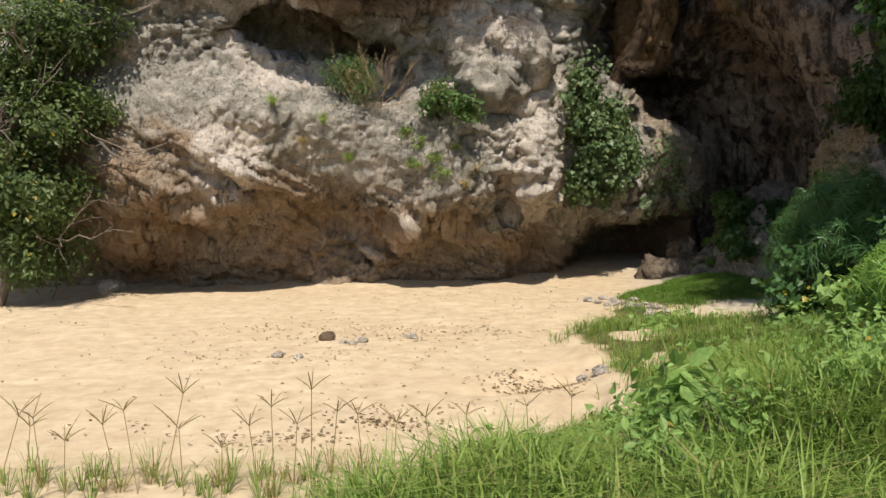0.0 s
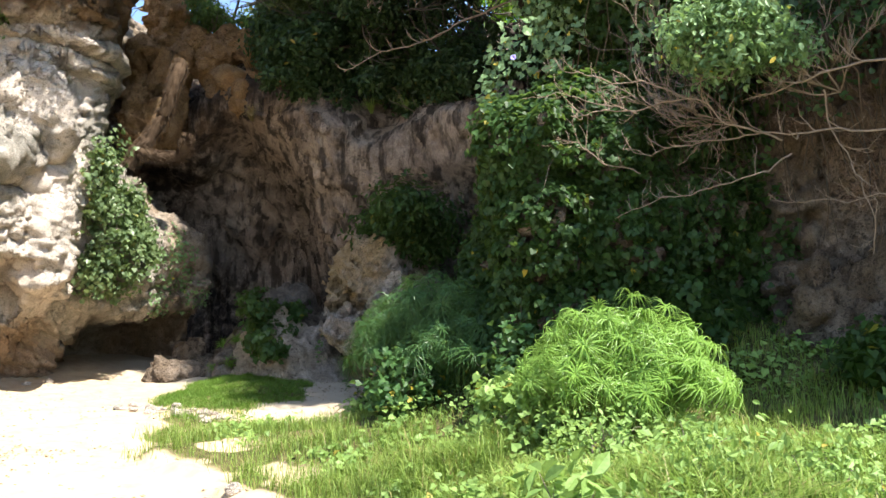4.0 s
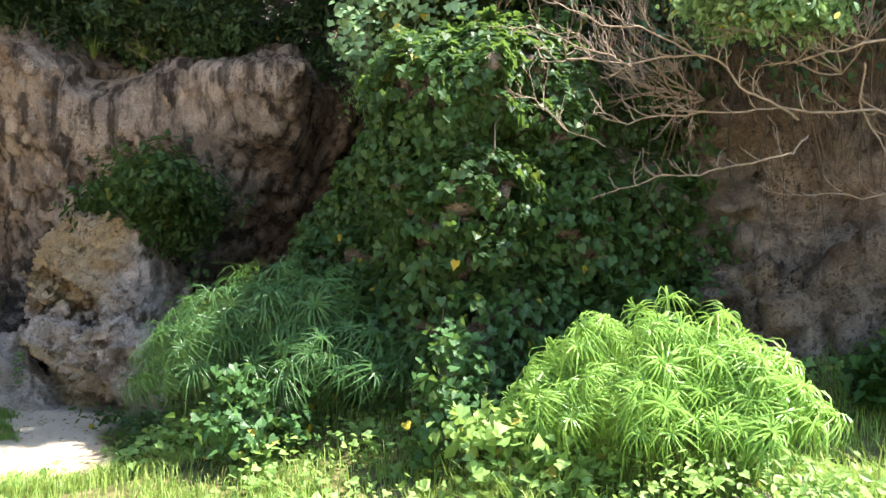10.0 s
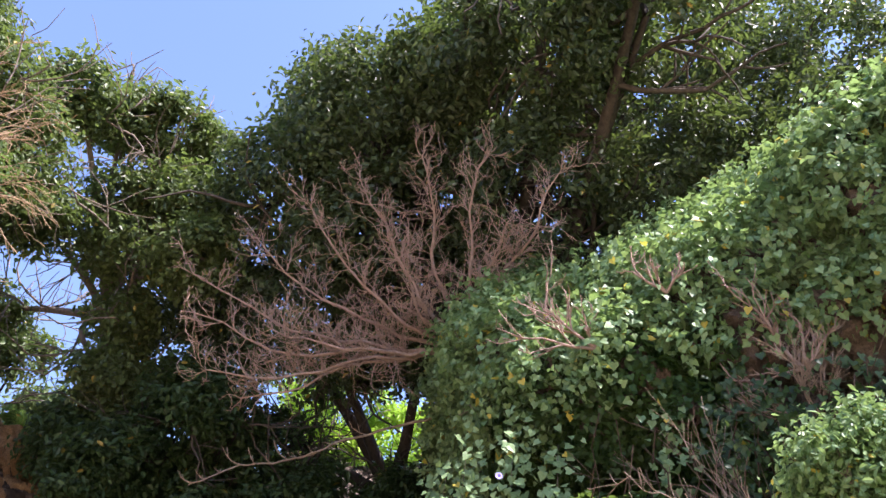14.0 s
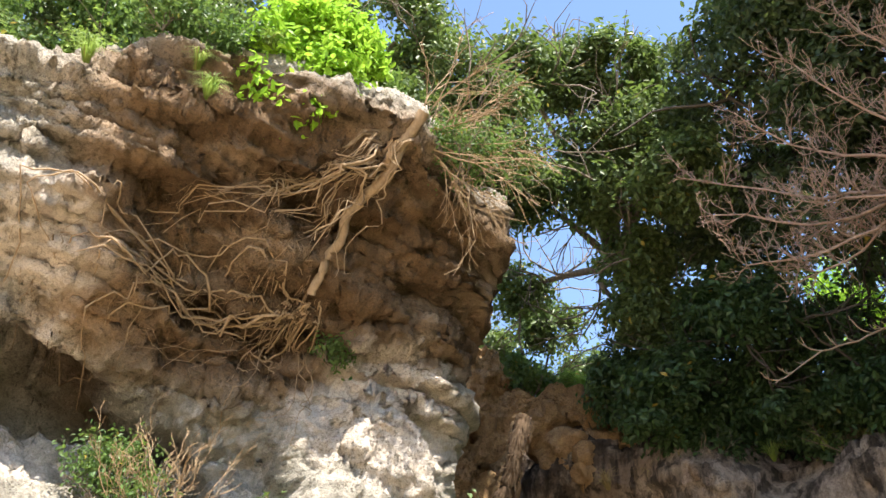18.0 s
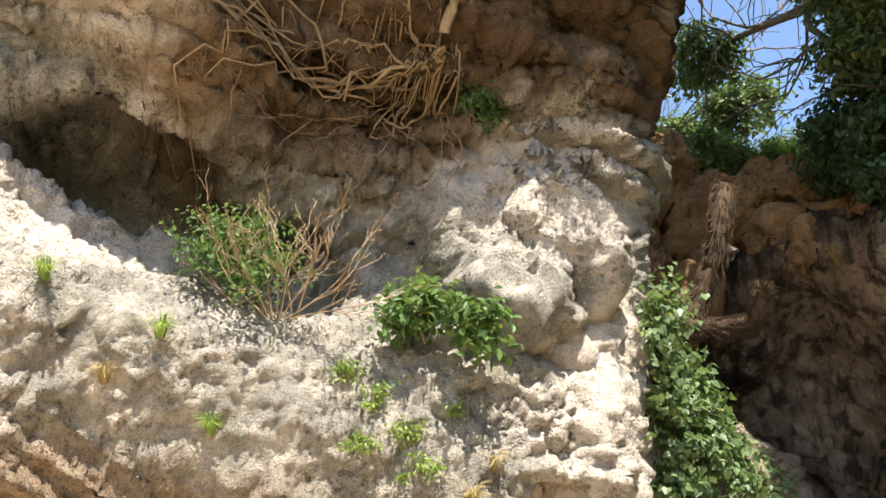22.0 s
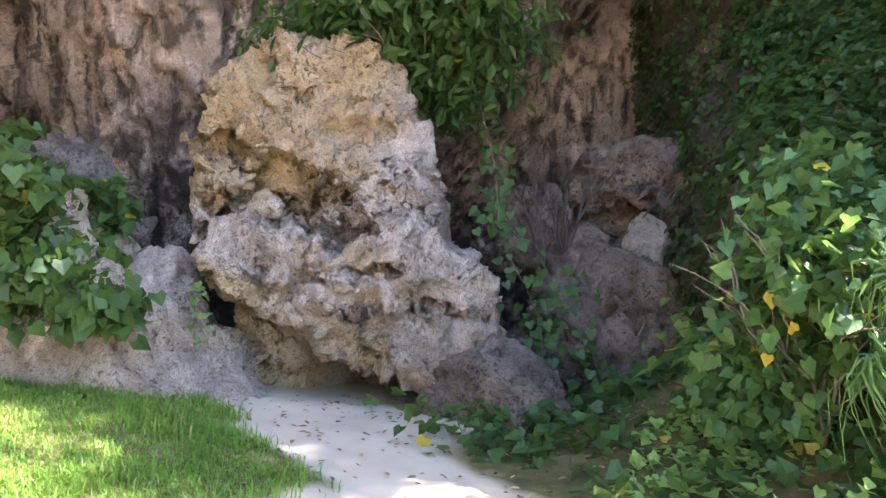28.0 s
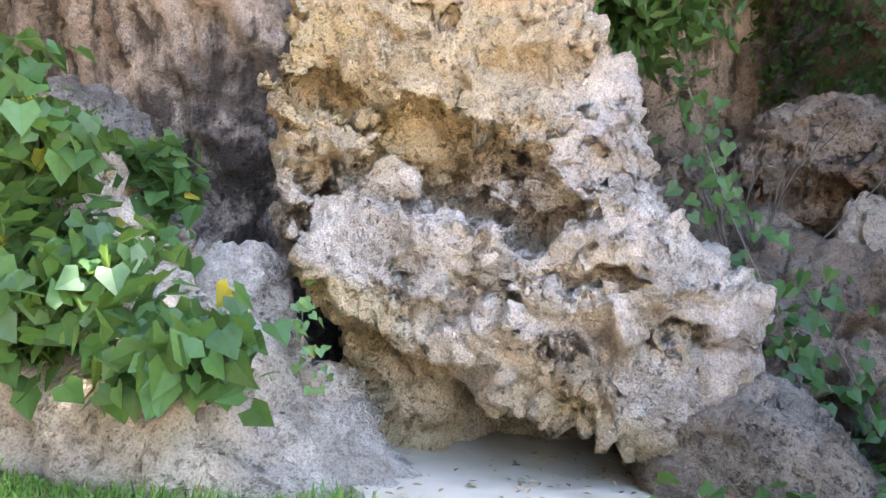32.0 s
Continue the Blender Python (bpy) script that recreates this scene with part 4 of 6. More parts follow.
rock("dark_boulder", (10.3, 14.2, 2.35), (0.85, 0.85, 0.8), M_DARKROCK, "dark brown limestone boulder in the grotto", 6, 13, 11, 10, 1.5, 0.35, 0.1, group="boulders in the grotto")
rock("dark_boulder", (11.0, 13.95, 3.95), (0.75, 0.75, 0.52), M_DARKROCK, "dark brown limestone boulder in the grotto", 6, 15, 11, 60, 1.5, 0.35, 0.05, group="boulders in the grotto")
rock("dark_boulder", (10.7, 15.15, 3.6), (0.42, 0.42, 0.55), M_DARKROCK, "dark brown limestone boulder in the grotto", 6, 16, 11, 60, 1.5, 0.3, 0.1, group="boulders in the grotto")
rock("dark_boulder", (10.75, 14.5, 3.2), (0.42, 0.45, 0.36), M_DARKROCK, "small dark wedged rock between two boulders", 5, 17, 9, 20, 1.5, 0.2, 0.0, group="boulders in the grotto")
rock("pale_stone", (10.2, 13.85, 3.32), (0.25, 0.2, 0.27), M_BOULDER, "small pale broken stone lying on a boulder", 5, 18, 16, 0, 2.6, 0.2, 0.2)
for k, (spot, radii) in enumerate((((5.75, 23.3, 11.8), (0.4, 0.5, 0.8)), ((5.95, 22.9, 10.9), (0.45, 0.5, 0.6)), ((6.25, 22.2, 10.5), (0.5, 0.5, 0.5)), ((6.55, 21.8, 10.1), (0.42, 0.4, 0.55)), ((5.85, 22.3, 9.9), (0.4, 0.45, 0.6)),
                                    ((7.0, 21.9, 10.5), (0.7, 0.6, 0.45)), ((7.5, 21.3, 10.1), (0.6, 0.6, 0.5)), ((7.9, 20.7, 9.6), (0.7, 0.6, 0.6)), ((6.9, 21.3, 9.3), (0.5, 0.4, 0.5)), ((5.6, 22.0, 8.8), (0.35, 0.4, 0.8)), ((7.2, 20.9, 8.9), (0.45, 0.4, 0.4)), ((5.25, 22.5, 9.4), (0.6, 0.6, 1.1)), ((5.1, 22.2, 8.2), (0.6, 0.6, 0.9)))):
    rock("ochre_outcrop", spot, radii, M_ORANGE, "crumbling ochre rock between the two cliffs", 5, 60 + k, 7, 37 * k, 2.6, 0.5, 0.1, group="ochre rocks between the cliffs")
for spot, radii, turn in (((7.7, 5.1, 2.4), (0.95, 1.1, 1.0), 30), ((7.7, 6.5, 2.5), (0.85, 0.8, 0.9), 60), ((7.5, 4.0, 1.9), (0.9, 0.9, 0.8), 80)):
    rock("bank_rock", spot, radii, M_BANKROCK, "rough grey-brown pitted rock at the foot of the bank", 5, int(spot[1] * 10), 7, turn, 2.3, 0.3, 0.05, group="rocks at the foot of the bank")


# ---- foliage ----
def cloud(rng, centres, radii, count, clump=0.35, hollow=0.45):
    """Places and outward ways of leaves, clumped, in a set of uneven balls."""
    centres, radii = np.asarray(centres, float), np.asarray(radii, float)
    if radii.ndim == 1:
        radii = np.repeat(radii[:, None], 3, 1) * (1, 1, 0.8)
    share = np.prod(radii, 1) ** (2 / 3)
    share = share / share.sum()
    ats, outs = [], []
    for c, r, s in zip(centres, radii, share):
        n = max(8, int(count * s))
        heads = max(6, n // 22)
        w = rng.normal(0, 1, (heads, 3))
        w /= np.linalg.norm(w, axis=1, keepdims=True)
        q = rng.uniform(hollow, 1.0, (heads, 1)) ** 0.6
        q = q * (1 + 0.3 * fbm(w * 2.0 + c, 0.8, 3, 3))[:, None]
        h = c + w * q * r
        keep = fbm(h, 0.8, 3, 41) > -0.1
        h, w = h[keep], w[keep]
        if not len(h):
            continue
        pick = rng.integers(0, len(h), n)
        ats.append(h[pick] + rng.normal(0, clump * 0.5, (n, 3)) * (1, 1, 0.7))
        outs.append(w[pick] * 0.7 + (0, 0, 0.55))
    return np.concatenate(ats), np.concatenate(outs)


def crown_mesh(name, rng, centres, radii, count, size, mat, shape=OVAL, clump=0.35, droop=0.4, hollow=0.45):
    at, out = cloud(rng, centres, radii, count, clump, hollow)
    v, f = leaves(at, out, size, shape, rng, droop, 0.55)
    return mesh_of(name, v, f, mat, False)


def tree(name, label, base, height_way, trunk_r, centres, radii, count, size, mat, bark, seed, category="tree", limbs=None, group=""):
    """A trunk, one limb to each mass of the crown with smaller boughs, and the leaves."""
    rng = np.random.default_rng(seed)
    t = thing(name, label, category, group)
    base = np.array(base, float)
    fork = base + np.array(height_way, float)
    mid = (base + fork) / 2 + rng.normal(0, 0.25, 3) * (1, 1, 0)
    s = np.linspace(0, 1, 8)[:, None]
    trunk = (1 - s) ** 2 * base + 2 * s * (1 - s) * mid + s ** 2 * fork
    v, f = tubes([(trunk, np.linspace(trunk_r, trunk_r * 0.7, 8))], 9)
    part("trunk", mesh_of("trunk", v, f, bark), t)
    for c in centres:
        c = np.array(c, float)
        bend = (fork + c) / 2 + rng.normal(0, 0.5, 3)
        limb = (1 - s) ** 2 * fork + 2 * s * (1 - s) * bend + s ** 2 * c
        paths = [(limb, np.linspace(trunk_r * 0.55, trunk_r * 0.16, 8))]
        for k in (3, 4, 5, 6, 7):
            more, _ = branching(rng, limb[k], rng.normal(0, 1, 3) + (0, 0, 0.5), 1.5, trunk_r * 0.16, 2, 3, 0.35, 0.2, 0.7, 4)
            paths += more
        v, f = tubes(paths, 5)
        part("limb", mesh_of("limb", v, f, bark), t)
    part("crown", crown_mesh("crown", rng, centres, radii, count, size, mat), t)
    return t


def bush(name, label, at, radius, count, size, mat, seed, shape=OVAL, droop=0.4, squash=0.8, stems=5, category="bush", group="", bark=None, clump=0.2, hollow=0.3):
    """A shrub with stems from its foot and a clumped, uneven crown."""
    rng = np.random.default_rng(seed)
    t = thing(name, label, category, group, at=at)
    r = np.array([radius, radius, radius * squash]) if np.isscalar(radius) else np.array(radius, float)
    paths = []
    for _ in range(stems):
        w = rng.normal(0, 1, 3) * (0.6, 0.6, 0.2) + (0, 0, 1)
        paths += branching(rng, (0, 0, 0), w * r, 0.9 * r[2], 0.007 + 0.007 * r[0], 2, 3, 0.25, 0.1, 0.5, 4)[0]
    v, f = tubes(paths, 4)
    part("stem", mesh_of("stem", v, f, bark or M_BARK), t)
    n = max(3, int(4 + 3 * r[0]))
    cs = np.concatenate([[(0, 0, r[2] * 0.9)], rng.normal(0, 0.45, (n, 3)) * r + (0, 0, r[2])])
    rs = np.concatenate([[r * 0.75], np.outer(rng.uniform(0.35, 0.6, n), r)])
    part("crown", crown_mesh("crown", rng, cs, rs, count, size, mat, shape, clump, droop, hollow), t)
    return t


def vine_cover(name, label, v, f, keep, per_m2, size, mat, seed, out=0.12, droop=0.8, shape=HEART, flip=1, spread=0.45, patch=1.7):
    """Leaves hung over a rock face where keep says so."""
    rng = np.random.default_rng(seed)
    mid = v[f].mean(1)
    w = keep(mid)
    area = 0.5 * np.linalg.norm(np.cross(v[f[:, 2]] - v[f[:, 0]], v[f[:, 3]] - v[f[:, 1]]), axis=1)
    n = int((area * w).sum() * per_m2)
    pick = rng.choice(len(f), n, p=area * w / (area * w).sum())
    nn = normals_of(v, f)[f[pick, 0]] * flip
    s, q = rng.random((n, 1)), rng.random((n, 1))
    c = v[f[pick]]
    at = (1 - s) * (1 - q) * c[:, 0] + s * (1 - q) * c[:, 1] + s * q * c[:, 2] + (1 - s) * q * c[:, 3]
    deep = np.clip(0.5 + 0.9 * fbm(at, 0.75, 3, seed), 0, 1.4) * rng.uniform(0.3, 1.0, n)
    at = at + nn * (out * 2.2 * deep)[:, None]
    t = thing(name, label, "vine")
    cell = np.floor((at + 0.4 * np.stack([fbm(at, 0.8, 2, seed + k) for k in range(3)], 1)) / patch).astype(int)
    _, patch_of = np.unique(cell @ np.array([1, 1000, 1000000]), return_inverse=True)
    patch_of = patch_of.ravel()
    for k in range(patch_of.max() + 1):
        here = np.nonzero(patch_of == k)[0]
        lv, lf = leaves(at[here], nn[here] + (0, 0, 0.45), size, shape, rng, droop, spread)
        foliage = part("foliage", mesh_of("foliage", lv, lf, mat, False), t)
        if len(here) > 40:
            runs = [(np.linspace(at[here[0]], at[here[9]], 6) + rng.normal(0, 0.05, (6, 3)), np.full(6, 0.006))]
            part("stem", mesh_of("stem", *tubes(runs, 4), M_BARK), foliage)
    return t


def cloth(mid, where):
    return np.clip(where, 0, 1) * smooth(-0.75, -0.45, fbm(mid, 1.1, 3, 61))


# The split at z 7.3 to 8.3 paints where sunlight reaches the vines.
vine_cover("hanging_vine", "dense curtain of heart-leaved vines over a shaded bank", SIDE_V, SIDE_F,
           lambda m: cloth(m, smooth(6.6, 7.5, m[:, 1]) * smooth(8.3, 7.6, m[:, 2]) * (1 - 0.9 * smooth(12.4, 12.9, m[:, 1]))), 1500, 0.082, M_VINE_SHADED, 201, out=0.16)
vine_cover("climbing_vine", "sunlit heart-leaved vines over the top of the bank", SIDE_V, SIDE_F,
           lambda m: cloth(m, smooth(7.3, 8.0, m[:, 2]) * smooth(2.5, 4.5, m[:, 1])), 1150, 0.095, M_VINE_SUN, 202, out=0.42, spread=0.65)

tree("dark_evergreen_tree", "tall dense dark-leaved tree leaning over the cove", (13.5, 12.5, 8.0), (-1.5, -0.5, 3.0), 0.4,
     # Last six masses added to shade the rocks and sand; the final one unseen.
     [(8.3, 10.7, 15.4), (7.3, 12.8, 15.0), (9.2, 10.2, 13.2), (7.8, 14.6, 14.8), (9.6, 10.4, 17.4), (12.0, 7.0, 17.4), (12.8, 4.4, 16.2), (7.6, 13.2, 16.0), (11.4, 4.4, 13.2), (10.4, 7.8, 13.6), (7.7, 13.0, 12.9), (8.4, 11.9, 13.3), (7.2, 6.9, 14.5), (7.1, 8.8, 14.8), (6.7, 10.3, 15.0), (6.0, 6.3, 14.9)],
     [2.2, 2.0, 2.2, 1.9, 2.4, 3.0, 3.0, 1.7, 2.2, 1.9, 1.3, 1.5, 1.6, 1.6, 1.3, 1.0], 144000, 0.15, M_TREE, M_DARKBARK, 301)
tree("shade_tree", "dense dark tree in the shade behind bare branches", (13.5, 15.5, 8.0), (-0.6, 0.2, 2.0), 0.3,
     [(9.6, 15.4, 12.8), (10.6, 13.4, 12.9), (9.2, 18.6, 12.7), (11.5, 11.5, 12.0), (8.6, 17.4, 14.2), (12.2, 13.0, 9.4)], [2.0, 2.2, 1.7, 2.2, 1.5, 1.3], 60000, 0.15, M_TREE, M_DARKBARK, 310)
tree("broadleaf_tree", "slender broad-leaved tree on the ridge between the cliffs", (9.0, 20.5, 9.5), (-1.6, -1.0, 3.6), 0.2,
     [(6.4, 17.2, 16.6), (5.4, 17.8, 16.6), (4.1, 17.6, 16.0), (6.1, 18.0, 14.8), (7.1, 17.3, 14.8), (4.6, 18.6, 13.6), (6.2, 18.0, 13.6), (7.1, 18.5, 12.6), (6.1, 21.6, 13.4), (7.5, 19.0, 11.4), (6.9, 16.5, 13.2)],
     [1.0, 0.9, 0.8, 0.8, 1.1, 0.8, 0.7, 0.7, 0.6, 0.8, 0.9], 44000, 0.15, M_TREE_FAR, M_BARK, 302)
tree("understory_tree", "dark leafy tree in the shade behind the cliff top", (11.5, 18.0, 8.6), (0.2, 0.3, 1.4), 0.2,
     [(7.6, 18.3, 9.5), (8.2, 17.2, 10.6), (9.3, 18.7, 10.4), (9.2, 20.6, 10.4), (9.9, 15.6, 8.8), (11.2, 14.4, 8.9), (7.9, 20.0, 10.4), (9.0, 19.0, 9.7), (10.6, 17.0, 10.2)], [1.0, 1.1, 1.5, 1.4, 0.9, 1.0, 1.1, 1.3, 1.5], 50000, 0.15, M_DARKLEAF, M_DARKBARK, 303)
tree("sunlit_tree", "sunlit yellow-green tree far behind the shaded grove", (18.5, 20.0, 8.0), (-0.5, 0, 3.0), 0.25,
     [(15.5, 18.9, 12.4), (14.6, 18.8, 14.0), (18.0, 20.5, 13.0), (16.5, 17.6, 13.0)], [1.8, 1.6, 2.2, 1.8], 18000, 0.18, M_LIME, M_BARK, 304)
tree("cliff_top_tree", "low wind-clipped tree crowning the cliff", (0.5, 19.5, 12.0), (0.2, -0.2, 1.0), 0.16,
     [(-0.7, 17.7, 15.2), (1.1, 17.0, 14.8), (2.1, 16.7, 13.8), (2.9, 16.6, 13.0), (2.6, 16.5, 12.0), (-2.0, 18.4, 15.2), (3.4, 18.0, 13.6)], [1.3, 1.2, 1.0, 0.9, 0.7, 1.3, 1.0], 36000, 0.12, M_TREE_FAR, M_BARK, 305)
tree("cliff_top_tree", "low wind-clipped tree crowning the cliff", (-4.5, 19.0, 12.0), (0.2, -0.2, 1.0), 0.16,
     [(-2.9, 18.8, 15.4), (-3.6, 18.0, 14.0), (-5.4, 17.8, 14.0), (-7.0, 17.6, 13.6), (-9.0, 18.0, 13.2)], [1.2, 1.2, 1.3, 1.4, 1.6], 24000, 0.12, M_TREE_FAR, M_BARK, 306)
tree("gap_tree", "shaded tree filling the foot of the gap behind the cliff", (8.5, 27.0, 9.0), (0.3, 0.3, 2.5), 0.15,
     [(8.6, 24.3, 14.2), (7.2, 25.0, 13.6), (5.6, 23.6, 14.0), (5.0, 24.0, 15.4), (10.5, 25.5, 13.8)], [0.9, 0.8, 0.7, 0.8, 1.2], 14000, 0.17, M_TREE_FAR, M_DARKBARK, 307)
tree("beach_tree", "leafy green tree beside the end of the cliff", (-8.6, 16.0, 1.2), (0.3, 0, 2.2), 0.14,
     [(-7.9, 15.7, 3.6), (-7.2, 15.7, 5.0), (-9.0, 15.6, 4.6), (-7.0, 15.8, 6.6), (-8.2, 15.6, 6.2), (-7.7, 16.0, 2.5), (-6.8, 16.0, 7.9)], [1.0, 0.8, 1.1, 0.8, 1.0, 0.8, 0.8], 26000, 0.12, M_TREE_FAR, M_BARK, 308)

bush("lime_green_shrub", "bright lime-green shrub leaning over the cliff edge", (-0.75, 15.35, 10.8), (1.45, 0.85, 1.25), 11000, 0.14, M_LIME, 311)
bush("cliff_edge_shrub", "yellow-green scrub along the cliff edge", (-3.4, 16.4, 11.4), (1.5, 0.9, 0.7), 7000, 0.1, M_SHRUB, 312)
bush("cliff_edge_shrub", "yellow-green scrub along the cliff edge", (-6.4, 16.2, 11.2), (1.6, 1.0, 0.8), 7000, 0.1, M_SHRUB, 313)
bush("face_bush", "small bright green bush growing from the cliff face", (-0.12, 17.1, 5.2), (0.6, 0.45, 0.36), 1200, 0.12, M_SHRUB, 314)
vine_cover("prow_vine_bush", "broad-leaved green bush hanging on the cliff prow", CLIFF_V, CLIFF_F,
           lambda m: blobs(m, [(2.85, 18.7, 5.8, 0.95, 1.0), (3.4, 19.2, 5.2, 0.95, 1.0), (3.9, 19.6, 4.8, 0.6, 0.8), (2.95, 18.9, 4.3, 0.6, 1.0), (3.5, 19.4, 4.1, 0.4, 0.8)]), 850, 0.1, M_PROW, 315, out=0.34, spread=0.6)
vine_cover("prow_moss_plants", "small pale green plants on the mossy cliff prow", CLIFF_V, CLIFF_F,
           lambda m: blobs(m, [(5.2, 20.6, 4.6, 0.9, 0.6), (5.8, 21.2, 4.0, 0.7, 0.5), (4.9, 20.5, 3.7, 0.5, 0.6)]), 260, 0.07, M_VINE_SUN, 325, out=0.1)
bush("cave_bush", "dark shaded bush above the boulder", (8.3, 15.5, 4.65), (0.95, 1.9, 0.66), 8000, 0.15, M_VINE_SHADED, 316, droop=0.8, clump=0.45, hollow=0.15)
bush("rock_bush", "broad-leaved bush growing on the grey rock", (6.35, 17.75, 2.2), (0.78, 0.7, 0.66), 3300, 0.115, M_VINE_SHADED, 317, HEART, 0.6)
bush("glossy_bush", "glossy light green bush jutting from the vines", (5.1, 6.0, 5.0), (0.6, 0.75, 0.45), 7000, 0.08, M_VINE_SUN, 318)
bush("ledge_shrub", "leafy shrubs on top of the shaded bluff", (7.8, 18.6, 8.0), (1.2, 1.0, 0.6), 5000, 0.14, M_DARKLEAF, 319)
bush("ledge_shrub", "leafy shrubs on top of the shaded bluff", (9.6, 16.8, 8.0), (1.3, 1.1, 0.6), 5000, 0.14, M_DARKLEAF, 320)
bush("sunny_ledge_shrub", "sunlit green shrub on the ochre ledge", (6.6, 22.1, 10.95), (0.95, 0.7, 0.45), 3400, 0.13, M_SHRUB, 321)


# ---- umbrella sedge ----
def sedge_head(seed, length, mat):
    rng = np.random.default_rng(seed)
    n = 24
    vs, fs, base = [], [], 0
    for k in range(n):
        a = 2 * np.pi * (k + rng.uniform(-0.3, 0.3)) / n
        out = np.array([math.cos(a), math.sin(a), 0])
        sidew = np.array([-math.sin(a), math.cos(a), 0])
        L = length * rng.uniform(0.6, 1.25)
        s = np.linspace(0, 1, 5)
        rise = rng.uniform(0.1, 1.5)
        mid = out * (L * s * (1 - 0.18 * s))[:, None] + np.array([0, 0, 1.0]) * (L * (rise * s - (rise + rng.uniform(0.3, 1.1)) * s ** 2.0))[:, None]
        w = 0.0068 * np.array([0.6, 1, 0.85, 0.5, 0.05])
        vs.append(np.concatenate([mid - sidew * w[:, None], mid + (0, 0, 0.004), mid + sidew * w[:, None]]))
        i = np.arange(4)
        fs.append(np.concatenate([np.stack([i, i + 5, i + 6, i + 1], 1), np.stack([i + 5, i + 10, i + 11, i + 6], 1)]) + base)
        base += 15
    fs = [np.where(q % 15 == 5, 5, q) for q in fs]
    return mesh_of("head", np.concatenate(vs), np.concatenate(fs), mat, False)


def sedge(label, at, spread, height, count, mat, seed, head=0.26):
    rng = np.random.default_rng(seed)
    t = thing("umbrella_sedge", label, "sedge", "umbrella sedges on the bank", at=at)
    kinds = [sedge_head(seed + k, head, mat) for k in range(4)]
    paths = []
    for k in range(count):
        r, a = rng.random() ** 0.5, rng.uniform(0, 2 * np.pi)
        foot = np.array([math.cos(a) * spread[0] * 0.45 * r, math.sin(a) * spread[1] * 0.45 * r, -0.1])
        top = np.array([math.cos(a) * spread[0] * r, math.sin(a) * spread[1] * r, height * (1 - 0.6 * r ** 2.2) * rng.uniform(0.62, 1.1)])
        s = np.linspace(0, 1, 5)[:, None]
        bend = foot * 0.6 + top * 0.4 + (0, 0, 0.3 * height)
        sv, sf = tubes([((1 - s) ** 2 * foot + 2 * s * (1 - s) * bend + s ** 2 * top, np.linspace(0.006, 0.004, 5))], 4)
        part("stem", mesh_of("stem", sv, sf, mat), t)
        h = part("head", kinds[k % 4], t)
        lean = np.array([math.cos(a) * r, math.sin(a) * r, 0.9]) + rng.normal(0, 0.35, 3)
        h.matrix_local = Matrix.Translation(top) @ Vector(lean).to_track_quat("Z", "Y").to_matrix().to_4x4() @ Matrix.Rotation(rng.uniform(0, 6), 4, "Z") @ Matrix.Scale(rng.uniform(0.75, 1.15), 4)
    return t


def on_ground(x, y):
    return float(ground_z(np.array([x]), np.array([y]))[0])


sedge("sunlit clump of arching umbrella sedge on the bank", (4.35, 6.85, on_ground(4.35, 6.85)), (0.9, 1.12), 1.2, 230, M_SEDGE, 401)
sedge("shaded clump of umbrella sedge among vines", (5.1, 10.75, on_ground(5.1, 10.75)), (0.85, 1.6), 1.5, 170, M_SEDGE_SHADED, 402, 0.36)


# ---- bare trees and roots ----
def bare_tree(label, starts, seed, mat, name="bare_tree", depth=4, kids=4, angle=0.6, lift=0.5, least=0.005, apart=False):
    """Leafless boughs that fork into many fine upturned twigs."""
    rng = np.random.default_rng(seed)
    t = thing(name, label, "tree")
    for a, way, length, radius in starts:
        paths, _ = branching(rng, a, way, length, radius, depth, kids, 0.28, lift, angle, 5, 0.6)
        paths = [(p, np.maximum(r, least)) for p, r in paths]
        bough = part("bough", mesh_of("bough", *tubes(paths[:1] if apart else paths, 5), mat), t)
        for path in paths[1:] if apart else ():
            part("twig", mesh_of("twig", *tubes([path], 5), mat), bough)
    return t


